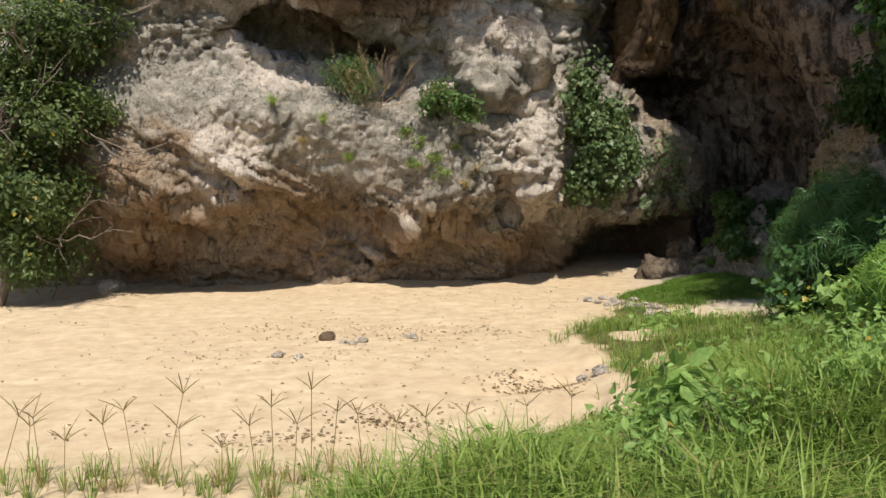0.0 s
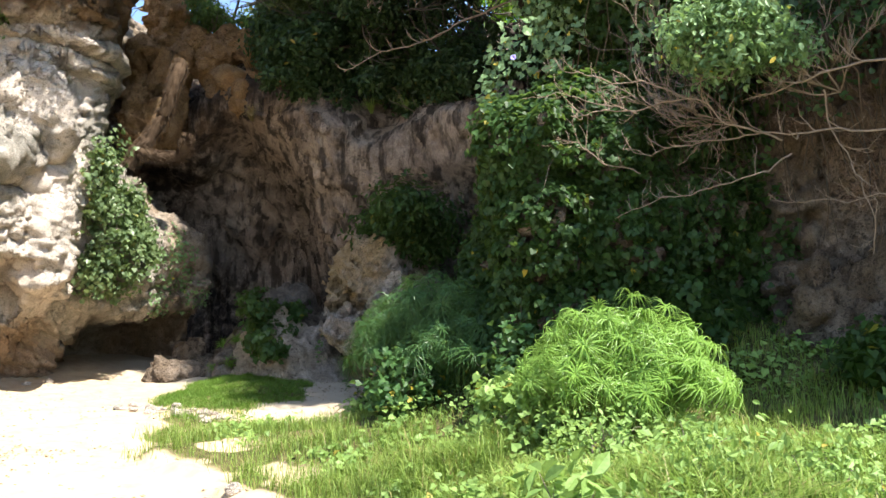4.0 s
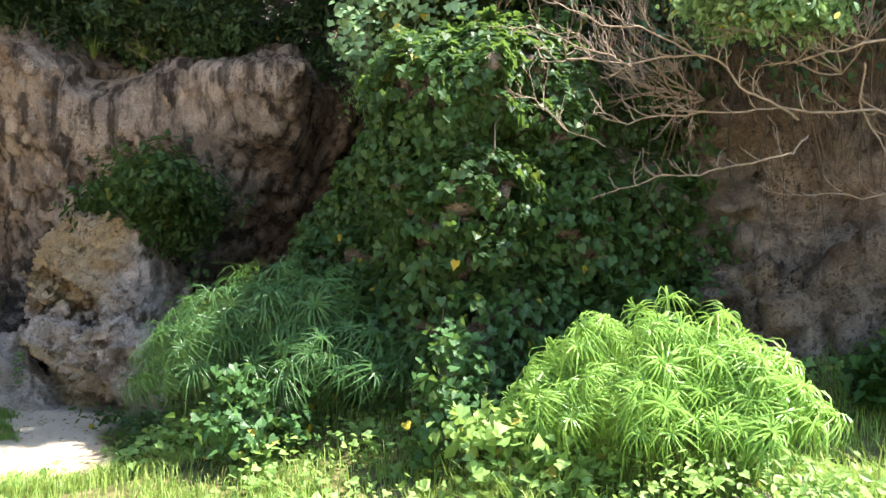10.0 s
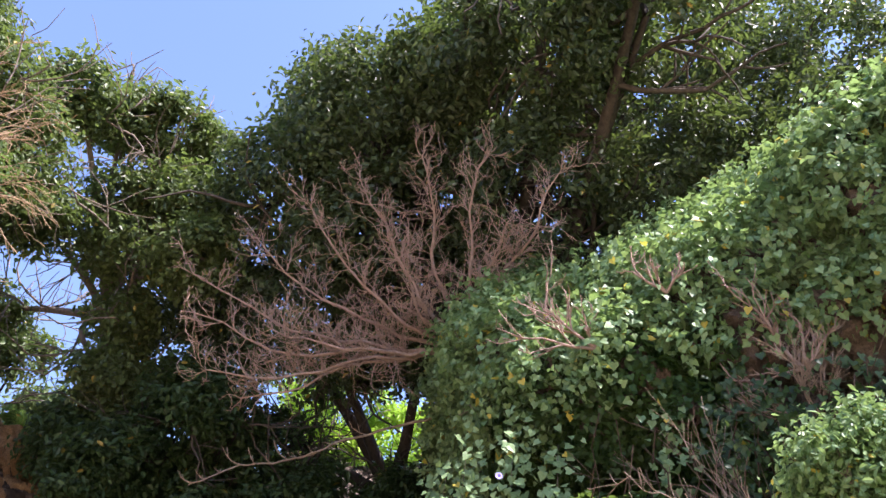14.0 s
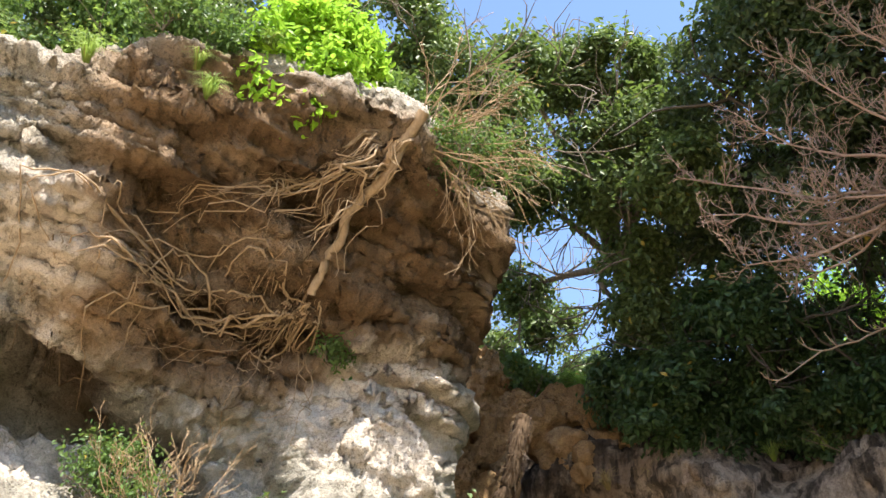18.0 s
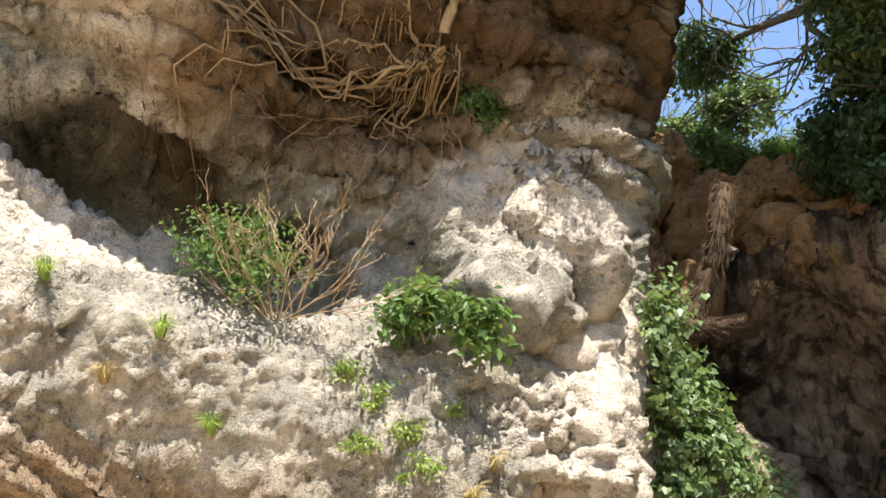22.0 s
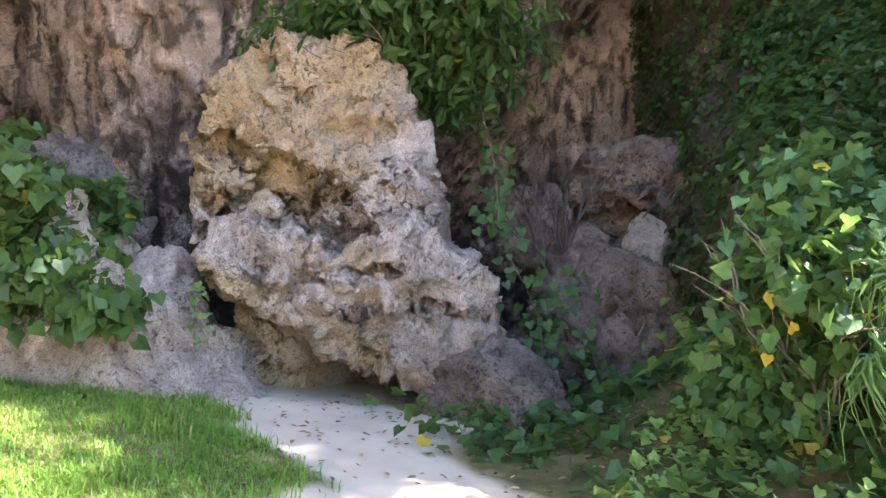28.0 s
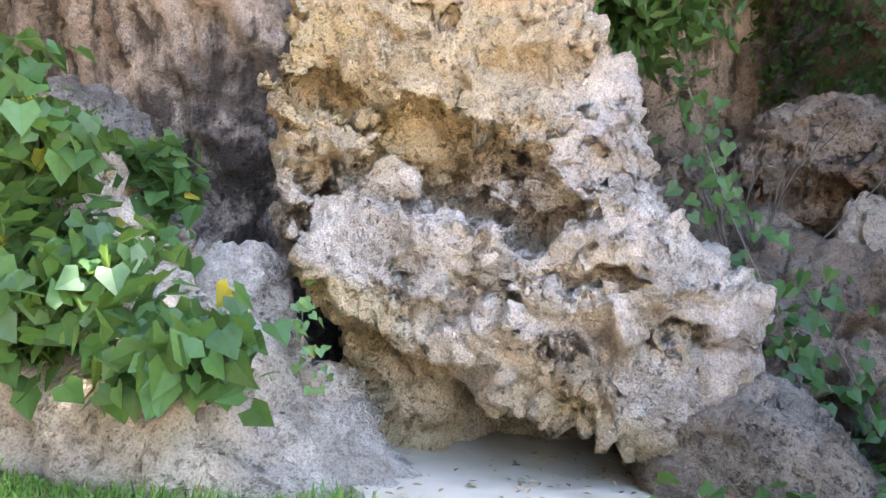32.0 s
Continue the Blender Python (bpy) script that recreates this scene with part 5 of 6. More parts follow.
def spreading_tree():
    """Long arching boughs from one crook, set with fine upturned twigs."""
    rng = np.random.default_rng(501)
    t = thing("bare_tree", "leafless pinkish-grey branches spreading from a shaded tree", "tree")
    crook = np.array([8.5, 11.5, 10.2])
    v, f = tubes([(np.array([(12.5, 12.2, 8.6), (10.9, 11.8, 9.6), (9.5, 11.5, 10.0), crook]), np.array([0.16, 0.13, 0.1, 0.08]))], 8)
    part("trunk", mesh_of("trunk", v, f, M_TWIG), t)
    for end, sag in (((5.45, 14.7, 11.1), -0.55), ((5.5, 14.6, 10.3), -0.4), ((5.8, 14.5, 9.4), -0.15), ((6.5, 14.3, 9.2), 0.0), ((5.9, 14.0, 11.9), -0.5), ((6.0, 12.7, 11.9), -0.5), ((6.4, 12.1, 12.6), -0.3),
                     ((6.4, 11.0, 12.7), -0.2), ((6.7, 9.9, 12.4), -0.2), ((7.1, 8.8, 11.8), -0.2), ((6.9, 9.7, 11.1), -0.3), ((6.0, 13.4, 10.0), -0.3), ((6.5, 11.5, 11.1), -0.4)):
        end = np.array(end)
        s = np.linspace(0, 1, 12)[:, None]
        q = crook + s * (end - crook) + np.array([0, 0, sag]) * (4 * s * (1 - s))
        q = q + 0.2 * np.stack([fbm(q + 5 * k, 0.7, 3, 511 + k) for k in range(3)], 1) * np.minimum(1, 3 * s)
        bough = part("bough", mesh_of("bough", *tubes([(q, np.linspace(0.042, 0.01, 12))], 6), M_TWIG), t)
        along = (end - crook) / np.linalg.norm(end - crook)
        for k in range(3, 12):
            paths = []
            for _ in range(4):
                w = along * 0.55 + rng.normal(0, 0.7, 3) + (0, 0, 0.25)
                paths += branching(rng, q[k], w, rng.uniform(0.22, 0.5), 0.009, 2, 3, 0.45, 0.4, 0.7, 4, 0.7)[0]
            v, f = tubes([(p, np.maximum(r, 0.0045)) for p, r in paths], 4)
            part("twig", mesh_of("twig", v, f, M_TWIG), bough)


spreading_tree()


def fanned(base, tips, radius):
    """Starts of boughs from one base towards given tips."""
    b = np.array(base)
    return [(b, np.array(tip) - b, 0.55 * float(np.linalg.norm(np.array(tip) - b)), radius) for tip in tips]


bare_tree("bare pale twigs poking out of the sunlit vines", fanned((5.9, 8.3, 7.7), [(5.35, 9.36, 8.0), (5.07, 9.25, 8.44), (5.28, 8.92, 8.36), (5.56, 8.49, 8.2)], 0.022)
          + fanned((5.9, 7.4, 8.15), [(5.49, 7.77, 8.59), (5.72, 7.0, 8.5), (5.63, 7.5, 8.49)], 0.02)
          + fanned((6.5, 6.3, 7.1), [(6.4, 7.11, 7.13), (6.35, 6.82, 7.57), (6.04, 7.21, 7.99), (6.43, 5.82, 7.55), (6.19, 6.02, 7.93)], 0.022), 502, M_TWIG, "dead_twigs", 3, 3, 0.55, 0.3)


bare_tree("tangle of thin brown dead twigs among the vines", fanned((6.35, 6.7, 4.95), [(5.6, 8.61, 6.58), (5.7, 8.3, 6.05), (5.6, 8.01, 5.58), (5.6, 8.15, 5.26), (5.7, 7.7, 6.25), (5.5, 7.56, 4.69), (5.5, 7.0, 5.3), (5.6, 6.83, 4.55)], 0.011)
          + fanned((6.3, 5.5, 5.0), [(5.5, 5.8, 5.3), (5.4, 6.2, 4.7), (5.5, 5.3, 5.7), (5.5, 6.4, 5.5), (5.6, 4.9, 5.3)], 0.01)
          + fanned((6.2, 6.25, 6.35), [(5.7, 6.9, 6.9), (5.7, 6.0, 7.1), (5.8, 6.4, 7.2), (5.7, 7.2, 6.6)], 0.01), 508, M_DEAD, "dead_twigs", 3, 4, 0.55, 0.25, 0.003)


def crossing_bough(points, radius, seed, label="bare knobbly branch crossing the shaded rock bank"):
    """A long thin branch with short upturned knobbly twigs."""
    rng = np.random.default_rng(seed)
    t = thing("dead_branch", label, "branch", "bare branches over the bank")
    p = np.array(points, float)
    s = np.linspace(0, len(p) - 1, 6 * len(p))
    q = curve_through(np.arange(len(p)), p, s)
    q = q + 0.09 * np.stack([fbm(q + 9 * k, 0.3, 3, seed + k) for k in range(3)], 1)
    radius = 0.48 * radius
    part("bough", mesh_of("bough", *tubes([(q, np.linspace(radius, radius * 0.4, len(q)))], 6), M_DEAD), t)
    for k in range(len(q) // 5, len(q), 2):
        w = (q[min(k + 1, len(q) - 1)] - q[k - 1]) * 6 + rng.normal(0, 0.6, 3) + (0, 0, 0.35)
        paths, _ = branching(rng, q[k], w, rng.uniform(0.1, 0.3), radius * 0.55, 1, 3, 0.35, 0.6, 0.6, 4, 0.6)
        v, f = tubes([(a, np.maximum(r, 0.003)) for a, r in paths], 4)
        part("twig", mesh_of("twig", v, f, M_DEAD), t)


for k, (radius, points) in enumerate((
        (0.026, [(5.95, 4.4, 4.3), (5.77, 5.32, 4.47), (5.71, 5.9, 4.51), (5.59, 6.52, 4.57), (5.47, 7.05, 4.56), (5.31, 7.49, 4.63)]),
        (0.018, [(6.4, 4.3, 3.8), (6.11, 5.52, 3.86), (6.02, 6.22, 3.94)]),
        (0.02, [(5.8, 5.8, 4.3), (5.39, 6.1, 4.07), (5.32, 6.53, 4.01), (5.23, 6.96, 3.94), (5.11, 7.44, 3.82)]),
        (0.026, [(5.71, 5.88, 4.5), (5.42, 6.18, 4.65), (5.24, 6.52, 4.96), (5.09, 7.14, 4.96), (4.93, 7.56, 4.99), (4.81, 7.84, 5.02)]),
        (0.02, [(5.24, 6.52, 4.96), (5.05, 6.96, 5.18), (4.85, 7.41, 5.3), (4.55, 7.83, 5.59)]),
        (0.017, [(5.09, 7.1, 4.93), (4.83, 7.41, 5.08), (4.61, 7.8, 5.24)]),
        (0.016, [(5.6, 7.5, 4.4), (5.24, 7.74, 4.57), (5.08, 8.01, 4.73), (4.94, 8.24, 4.83)]),
        (0.03, [(5.9, 4.0, 4.9), (5.59, 5.19, 5.01), (5.59, 5.63, 4.97), (5.59, 5.96, 4.87)]),
        (0.02, [(5.65, 5.38, 4.84), (5.79, 5.33, 4.37), (5.94, 5.11, 3.79), (6.02, 5.15, 3.27)]))):
    crossing_bough(points, radius, 520 + 7 * k)
crossing_bough([(8.9, 12.3, 9.3), (8.2, 13.3, 8.9), (7.6, 13.95, 8.5), (6.9, 14.5, 8.27), (6.3, 14.95, 7.8)], 0.05, 590, "long pale bare bough reaching over the cave bluff")
bare_tree("dry tan tangle of hanging branches over the cliff edge", [
    ((0.75 + 0.03 * (k % 4), 15.25, 10.7), (dx, -0.3 + 0.12 * (k % 5), dz), 1.1 + 0.12 * (k % 3), 0.014)
    for k, (dx, dz) in enumerate(((0.8, 0.15), (1.0, -0.25), (0.7, -0.4), (1.1, 0.1), (0.6, 0.6), (0.9, -0.5), (1.0, 0.3), (0.9, 0.35), (0.9, 0.0), (0.5, 0.8), (1.0, -0.1), (0.2, 1.0), (0.9, 0.6), (1.0, -0.35), (0.8, -0.2), (1.0, 0.2), (0.4, 0.5), (0.7, 0.3), (1.0, 0.45)))], 505, M_ROOT, "dry_branches", 3, 3, 0.5, -0.1, 0.004)
bare_tree("nearly leafless pale shrub rooted in the cliff face", [
    ((-1.62 + 0.03 * k, 17.1, 5.35), (dx, -0.45, dz), 0.75 - 0.05 * (k % 3), 0.0085)
    for k, (dx, dz) in enumerate(((-0.9, 0.5), (-0.55, 0.8), (-0.25, 1.0), (0.05, 1.1), (0.3, 1.0), (0.6, 0.8), (0.9, 0.55), (1.1, 0.3), (-0.1, 0.8), (0.4, 0.6)))],
          506, M_ROOT, "thin_shrub", 3, 3, 0.45, 0.15, 0.0028)


def cliff_roots():
    rng = np.random.default_rng(601)
    t = thing("cliff_roots", "tangle of pale tan tree roots clinging under the overhang", "roots")

    def strand(points, r0, r1, wob):
        p = np.array(points, float)
        s = np.linspace(0, len(p) - 1, 6 * len(p))
        q = curve_through(np.arange(len(p)), p, s)
        q = q + wob * np.stack([fbm(q + 9 * k, 0.35, 3, 610 + k) for k in range(3)], 1)
        return q, np.linspace(r0, r1, len(q))

    near = CLIFF_V[(np.abs(CLIFF_V[:, 0] + 1.4) < 3.2) & (CLIFF_V[:, 2] > 6.8) & (CLIFF_V[:, 2] < 11.2)]

    def clinging(points, r0, r1, gap, wander=0.42, even=2):
        """A strand pressed against the rock, its way given by x and z."""
        p = np.array(points, float)
        s = np.linspace(0, len(p) - 1, 7 * len(p))
        q = curve_through(np.arange(len(p)), p, s)
        q = q + wander * np.stack([fbm(np.stack([q[:, 0], q[:, 1], 0 * s + 7 * gap], 1) + 9 * k, 0.5, 4, 610 + k) for k in range(2)], 1) * np.minimum(1, s)[:, None]
        y = np.array([near[np.argmin((near[:, 0] - x) ** 2 + (near[:, 2] - z) ** 2), 1] for x, z in q])
        y = np.minimum(y, np.convolve(np.pad(y, 2, mode="edge"), np.ones(5) / 5, "valid"))
        if even > 2:
            y = np.convolve(np.pad(y, even, mode="edge"), np.ones(2 * even + 1) / (2 * even + 1), "valid") - 0.1
        return np.stack([q[:, 0], y - 0.03 - 0.1 * (gap % 1), q[:, 1]], 1), np.linspace(r0, r1, len(q))

    v, f = tubes([clinging([(0.8, 10.7), (0.55, 10.1), (0.2, 9.6), (0.15, 9.2), (0.0, 8.55)], 0.085, 0.06, 0.99, 0.12, 9)], 9)
    part("main_root", mesh_of("main_root", v, f, M_ROOT), t)
    for k in range(110):
        r = 0.005 + 0.022 * rng.random() ** 2.2
        if k % 5 < 3:
            x, z = rng.uniform(-2.6, 0.3), rng.uniform(8.7, 10.2)
            top = np.array((0.6 + rng.normal(0, 0.1), 15.1, 10.5 + rng.normal(0, 0.15)))
            low = np.array((x, 15.7 + rng.uniform(0, 0.5), z))
            path = strand([top, 0.6 * top + 0.4 * low + (0, 0, -0.1), low], r, r * 0.3, 0.42)
        else:
            x, z = rng.uniform(-3.4, 0.5), rng.uniform(7.2, 8.8)
            path = clinging([(0.0, 8.55 + rng.normal(0, 0.06)), (x * 0.45, 8.35 + rng.normal(0, 0.2)), (x, z), (x - rng.uniform(-0.1, 0.5), z - rng.uniform(0.1, 0.6))], r, r * 0.3, k * 0.37)
        part("root", mesh_of("root", *tubes([path], 5), M_ROOT), t)


cliff_roots()


# ---- grass ----
def blades(rng, x, y, height, width, lean):
    """Bent grass blades standing on the ground."""
    n = len(x)
    z = ground_z(x, y) - 0.02
    a = rng.uniform(0, 2 * np.pi, n)
    h, w = height * rng.uniform(0.5, 1.2, n), width * rng.uniform(0.7, 1.3, n)
    out = np.stack([np.cos(a), np.sin(a), 0 * a], 1)
    sidew = np.stack([-np.sin(a), np.cos(a), 0 * a], 1)
    foot = np.stack([x, y, z], 1)
    k = lean * rng.uniform(0.2, 1.4, n)
    pts = [foot, foot + out * (0.25 * k * h)[:, None] + (0, 0, 1) * (0.55 * h)[:, None], foot + out * (k * h)[:, None] + (0, 0, 1) * (0.95 * h * (1 - 0.3 * k))[:, None]]
    v = np.stack([pts[0] - sidew * w[:, None], pts[0] + sidew * w[:, None], pts[1] + sidew * (0.8 * w)[:, None], pts[1] - sidew * (0.8 * w)[:, None], pts[2]], 1)
    f = LEAF_BLADE_F[None] + (np.arange(n) * 5)[:, None, None]
    return v.reshape(-1, 3), f.reshape(-1, 3)


def scattered(rng, n, box, keep):
    x, y = rng.uniform(box[0], box[1], n), rng.uniform(box[2], box[3], n)
    k = rng.random(n) < keep(x, y)
    return x[k], y[k]


def patchy(x, y, size, seed, low=-0.3, high=0.3):
    return smooth(low, high, fbm(np.stack([x, y, 0 * x], -1), size, 3, seed))


def grass():
    rng = np.random.default_rng(701)
    x, y = scattered(rng, 140000, (-4.5, 7.2, 2.6, 15.0), lambda x, y: cover_at(x, y) * smooth(0.8, 1.0, turf_r(x, y)) * (1 - smooth(11.8, 12.4, y) * smooth(4.2, 4.8, x)) * (0.25 + 0.75 * patchy(x, y, 0.6, 77)))
    v, f = blades(rng, x, y, 0.17 + 0.12 * patchy(x, y, 0.8, 79), 0.0045, 0.8)
    tagged(new("bank_grass", mesh_of("bank_grass", v, f, M_GRASS, False)), "loose green grass with dry stalks on the bank", "grass", kind="stuff")
    x, y = scattered(rng, 90000, (-1.5, 5.0, 2.6, 8.6), lambda x, y: cover_at(x, y) * smooth(0.9, 2.2, x - edge_x(y)) * patchy(x, y, 0.7, 80))
    v, f = blades(rng, x, y, 0.3 + 0.25 * patchy(x, y, 0.9, 85), 0.0058, 1.0)
    tagged(new("long_grass", mesh_of("long_grass", v, f, M_GRASS, False)), "long arching green grass on the bank", "grass", kind="stuff")
    x, y = scattered(rng, 90000, (2.4, 7.2, 13.6, 18.6), lambda x, y: cover_at(x, y) * smooth(13.3, 14.0, y) * smooth(1.1, 0.9, turf_r(x, y)))
    v, f = blades(rng, x, y, 0.07 + 0.06 * patchy(x, y, 0.4, 81), 0.0042, 0.8)
    tagged(new("turf", mesh_of("turf", v, f, M_TURF, False)), "short bright green turf on the sand by the rocks", "grass", kind="stuff")
    x, y = scattered(rng, 46000, (-1.0, 6.8, 3.0, 13.4), lambda x, y: cover_at(x, y) * patchy(x, y, 0.9, 78, -0.15, 0.3) * smooth(0.8, 2.0, x - edge_x(y)))
    z = ground_z(x, y) + rng.uniform(0.02, 1, len(x)) ** 1.5 * (0.1 + 0.25 * patchy(x, y, 1.1, 82))
    v, f = leaves(np.stack([x, y, z], 1), np.tile((-0.2, -0.3, 1.0), (len(x), 1)), 0.055 + 0.03 * patchy(x, y, 0.5, 83), HEART, rng, 0.1, 0.5)
    tagged(new("creeping_weeds", mesh_of("creeping_weeds", v, f, M_WEED, False)), "low broad-leaved weeds creeping through the grass", "weeds", kind="stuff")
    x, y = scattered(rng, 9000, (5.2, 12.5, 11.0, 15.2), lambda x, y: smooth(5.3, 6.0, x - 0.6 * (y - 13.3)) * smooth(15.2, 14.2, y) * patchy(x, y, 0.6, 84, -0.5, 0.2))
    z = ground_z(x, y) + rng.uniform(0.01, 0.22, len(x))
    v, f = leaves(np.stack([x, y, z], 1), np.tile((-0.3, 0.1, 1.0), (len(x), 1)), 0.1, HEART, rng, 0.1, 0.5)
    tagged(new("grotto_creeper", mesh_of("grotto_creeper", v, f, M_VINE_SHADED, False)), "creeping heart-leaved vines on the grotto floor", "vine", kind="stuff")


grass()


# ---- small plants and clutter ----
def tuft(label, at, count, length, mat, seed, name="grass_tuft", lean=0.9, width=0.006, group="", up=(0, 0, 1.0)):
    """A tuft of arching blades from one foot."""
    rng = np.random.default_rng(seed)
    vs = []
    up = np.array(up, float) / np.linalg.norm(up)
    for k in range(count):
        w = rng.normal(0, 1, 3)
        w -= w @ up * up
        w /= np.linalg.norm(w)
        sidew = np.cross(w, up)
        L, q = length * rng.uniform(0.5, 1.2), lean * rng.uniform(0.3, 1.1)
        foot = w * 0.04 * rng.random()
        p1 = foot + up * 0.6 * L + w * 0.3 * q * L
        p2 = foot + up * 0.75 * L * (1 - 0.3 * q) + w * q * L
        h = width * rng.uniform(0.7, 1.3)
        vs.append([foot - sidew * h, foot + sidew * h, p1 + sidew * 0.8 * h, p1 - sidew * 0.8 * h, p2])
    n = len(vs)
    f = LEAF_BLADE_F[None] + (np.arange(n) * 5)[:, None, None]
    t = thing(name, label, "grass", group, at=at)
    tagged(part("foliage", mesh_of("foliage", np.array(vs).reshape(-1, 3), f.reshape(-1, 3), mat, False), t), kind="stuff")
    return t


def on_cliff(x, z, out=0.05):
    """The place on the west cliff nearest to x and z."""
    i = np.argmin((CLIFF_V[:, 0] - x) ** 2 + (CLIFF_V[:, 2] - z) ** 2)
    p = CLIFF_V[i]
    return (float(p[0]), float(p[1]) - out, float(p[2]))


for k, (x, z) in enumerate(((-0.75, 4.15), (-0.3, 4.3), (-0.55, 4.6), (0.25, 4.55), (-0.85, 4.75), (-0.1, 4.0))):
    bush("face_plant", "small pale green plant on the cliff face", on_cliff(x, z), (0.18, 0.13, 0.11), 190, 0.055, M_GRASS, 800 + k, squash=1, stems=3, category="plant", group="plants on the cliff face", clump=0.08)
for k, (x, z) in enumerate(((-2.9, 4.6), (-2.5, 5.0), (0.35, 3.75), (-3.4, 5.3), (0.6, 4.1), (-2.0, 4.3))):
    tuft("dry yellow-green grass tuft on the cliff face", on_cliff(x, z), 70, 0.28, M_GRASS if k % 2 else M_DRY, 820 + k, group="tufts on the cliff face", up=(0, -0.6, 0.8))
for k, (x, z) in enumerate(((-2.2, 10.4), (-2.0, 9.9), (-3.4, 9.9), (-4.6, 10.2), (-1.4, 11.2))):
    tuft("yellow-green grass hanging from the cliff top", on_cliff(x, z), 120, 0.45, M_GRASS, 830 + k, group="tufts on the cliff face", up=(0, -0.8, 0.5))
for k, x in enumerate((-6.0, -5.2, -4.3, -3.5, -2.7, -1.9)):
    bush("rim_scrub", "yellow-green scrub hanging over the cliff edge", on_cliff(x, 10.75 + 0.15 * (k % 2)), (0.75, 0.5, 0.42), 2000, 0.085, M_SHRUB if k % 3 else M_GRASS, 860 + k, group="scrub hanging over the cliff edge", clump=0.3)
bush("thin_shrub_leaves", "yellow-green leaves at the foot of the thin cliff shrub", on_cliff(-1.9, 5.5), (0.75, 0.35, 0.55), 2200, 0.065, M_SHRUB, 840)
bush("dry_branch_leaves", "sparse yellow-green leaves among the dry hanging branches", (1.6, 15.3, 10.1), (0.95, 0.5, 0.55), 2200, 0.075, M_SHRUB, 842, clump=0.3)
bush("ledge_plant", "small dark plant on a root ledge", on_cliff(0.5, 8.1), (0.28, 0.2, 0.2), 400, 0.08, M_SHRUB, 841)
for k, (x, y, z, r) in enumerate(((-3.9, 16.6, 10.3, 1.0), (-2.6, 16.4, 11.6, 0.9), (-5.8, 17.0, 10.6, 1.2), (0.4, 16.0, 11.8, 0.8), (1.5, 16.4, 11.9, 0.8), (2.4, 16.5, 11.4, 0.6), (-1.6, 16.2, 11.8, 0.7))):
    bush("cliff_edge_shrub", "yellow-green scrub along the cliff edge", (x, y, z), (r, 0.8 * r, 0.6 * r), 3400, 0.1, M_SHRUB if k % 2 else M_TREE_FAR, 850 + k, group="scrub on the cliff edge")
tuft("light green grass tuft on top of the boulder", (8.5, 17.1, 4.75), 220, 0.42, M_GRASS, 870, lean=1.1)
tuft("dark green grass in the gap beside the boulder", (7.95, 18.2, 2.2), 260, 0.6, M_SEDGE_SHADED, 871, lean=0.9)
tuft("bright green grass on the ochre ledge", (7.3, 21.2, 10.75), 240, 0.6, M_SEDGE, 872, lean=0.9)
for k, (x, y, z) in enumerate(((5.75, 18.3, 2.2), (5.6, 18.7, 2.1), (5.8, 18.0, 1.9), (6.0, 18.5, 2.7), (5.5, 18.2, 1.8), (6.1, 17.7, 2.2), (5.9, 19.0, 2.6), (6.9, 18.2, 3.1))):
    tuft("short grass growing on the mossy rock", (x, y, z), 110, 0.26, M_TURF, 890 + 3 * k, group="grass on the rocks", up=(-0.6, -0.5, 0.7))
for k in range(14):
    rng_k = np.random.default_rng(900 + k)
    u = rng_k.uniform(1.5, 8.5)
    x, y = WALL_O + u * WALL_D + 0.3 * WALL_N
    tuft("grass hanging over the bluff edge", (x, y, 8.15), 90, 0.5, M_GRASS if k % 3 else M_DRY, 880 + k, group="grass on the bluff edge", up=(-0.5, -0.5, 0.7))


def strand_of_leaves(label, points, count, size, mat, seed, sway=0.08):
    rng = np.random.default_rng(seed)
    p = np.array(points, float)
    s = np.sort(rng.uniform(0, len(p) - 1, count))
    c = curve_through(np.arange(len(p)), p, s)
    at = c + rng.normal(0, sway, c.shape)
    t = thing("trailing_vine", label, "vine", "trailing vines")
    ss = np.linspace(0, len(p) - 1, 6 * len(p))
    v, f = tubes([(curve_through(np.arange(len(p)), p, ss), np.full(len(ss), 0.0035))], 5)
    part("stem", mesh_of("stem", v, f, M_BARK), t)
    v, f = leaves(at, np.tile((-0.8, -0.3, 0.5), (count, 1)), size, HEART, rng, 0.8, 0.4)
    part("foliage", mesh_of("foliage", v, f, mat, False), t)


strand_of_leaves("heart-leaved vine trailing down the boulder side", [(8.6, 15.1, 4.6), (8.7, 14.95, 3.9), (8.3, 14.75, 3.2), (8.45, 14.5, 2.6), (8.3, 14.4, 2.0), (8.1, 14.6, 1.7)], 130, 0.1, M_VINE_SHADED, 905, 0.1)
strand_of_leaves("heart-leaved vine creeping past the low boulder", [(8.5, 14.4, 2.9), (8.7, 14.1, 2.3), (8.6, 13.9, 1.8), (8.1, 13.9, 1.6)], 110, 0.1, M_VINE_SHADED, 906, 0.12)
strand_of_leaves("thin vine hanging before the boulder", [(7.0, 16.8, 2.75), (6.9, 16.75, 2.5), (6.95, 16.65, 2.25), (6.85, 16.7, 2.0), (6.9, 16.75, 1.75)], 40, 0.055, M_SHRUB, 907, 0.04)
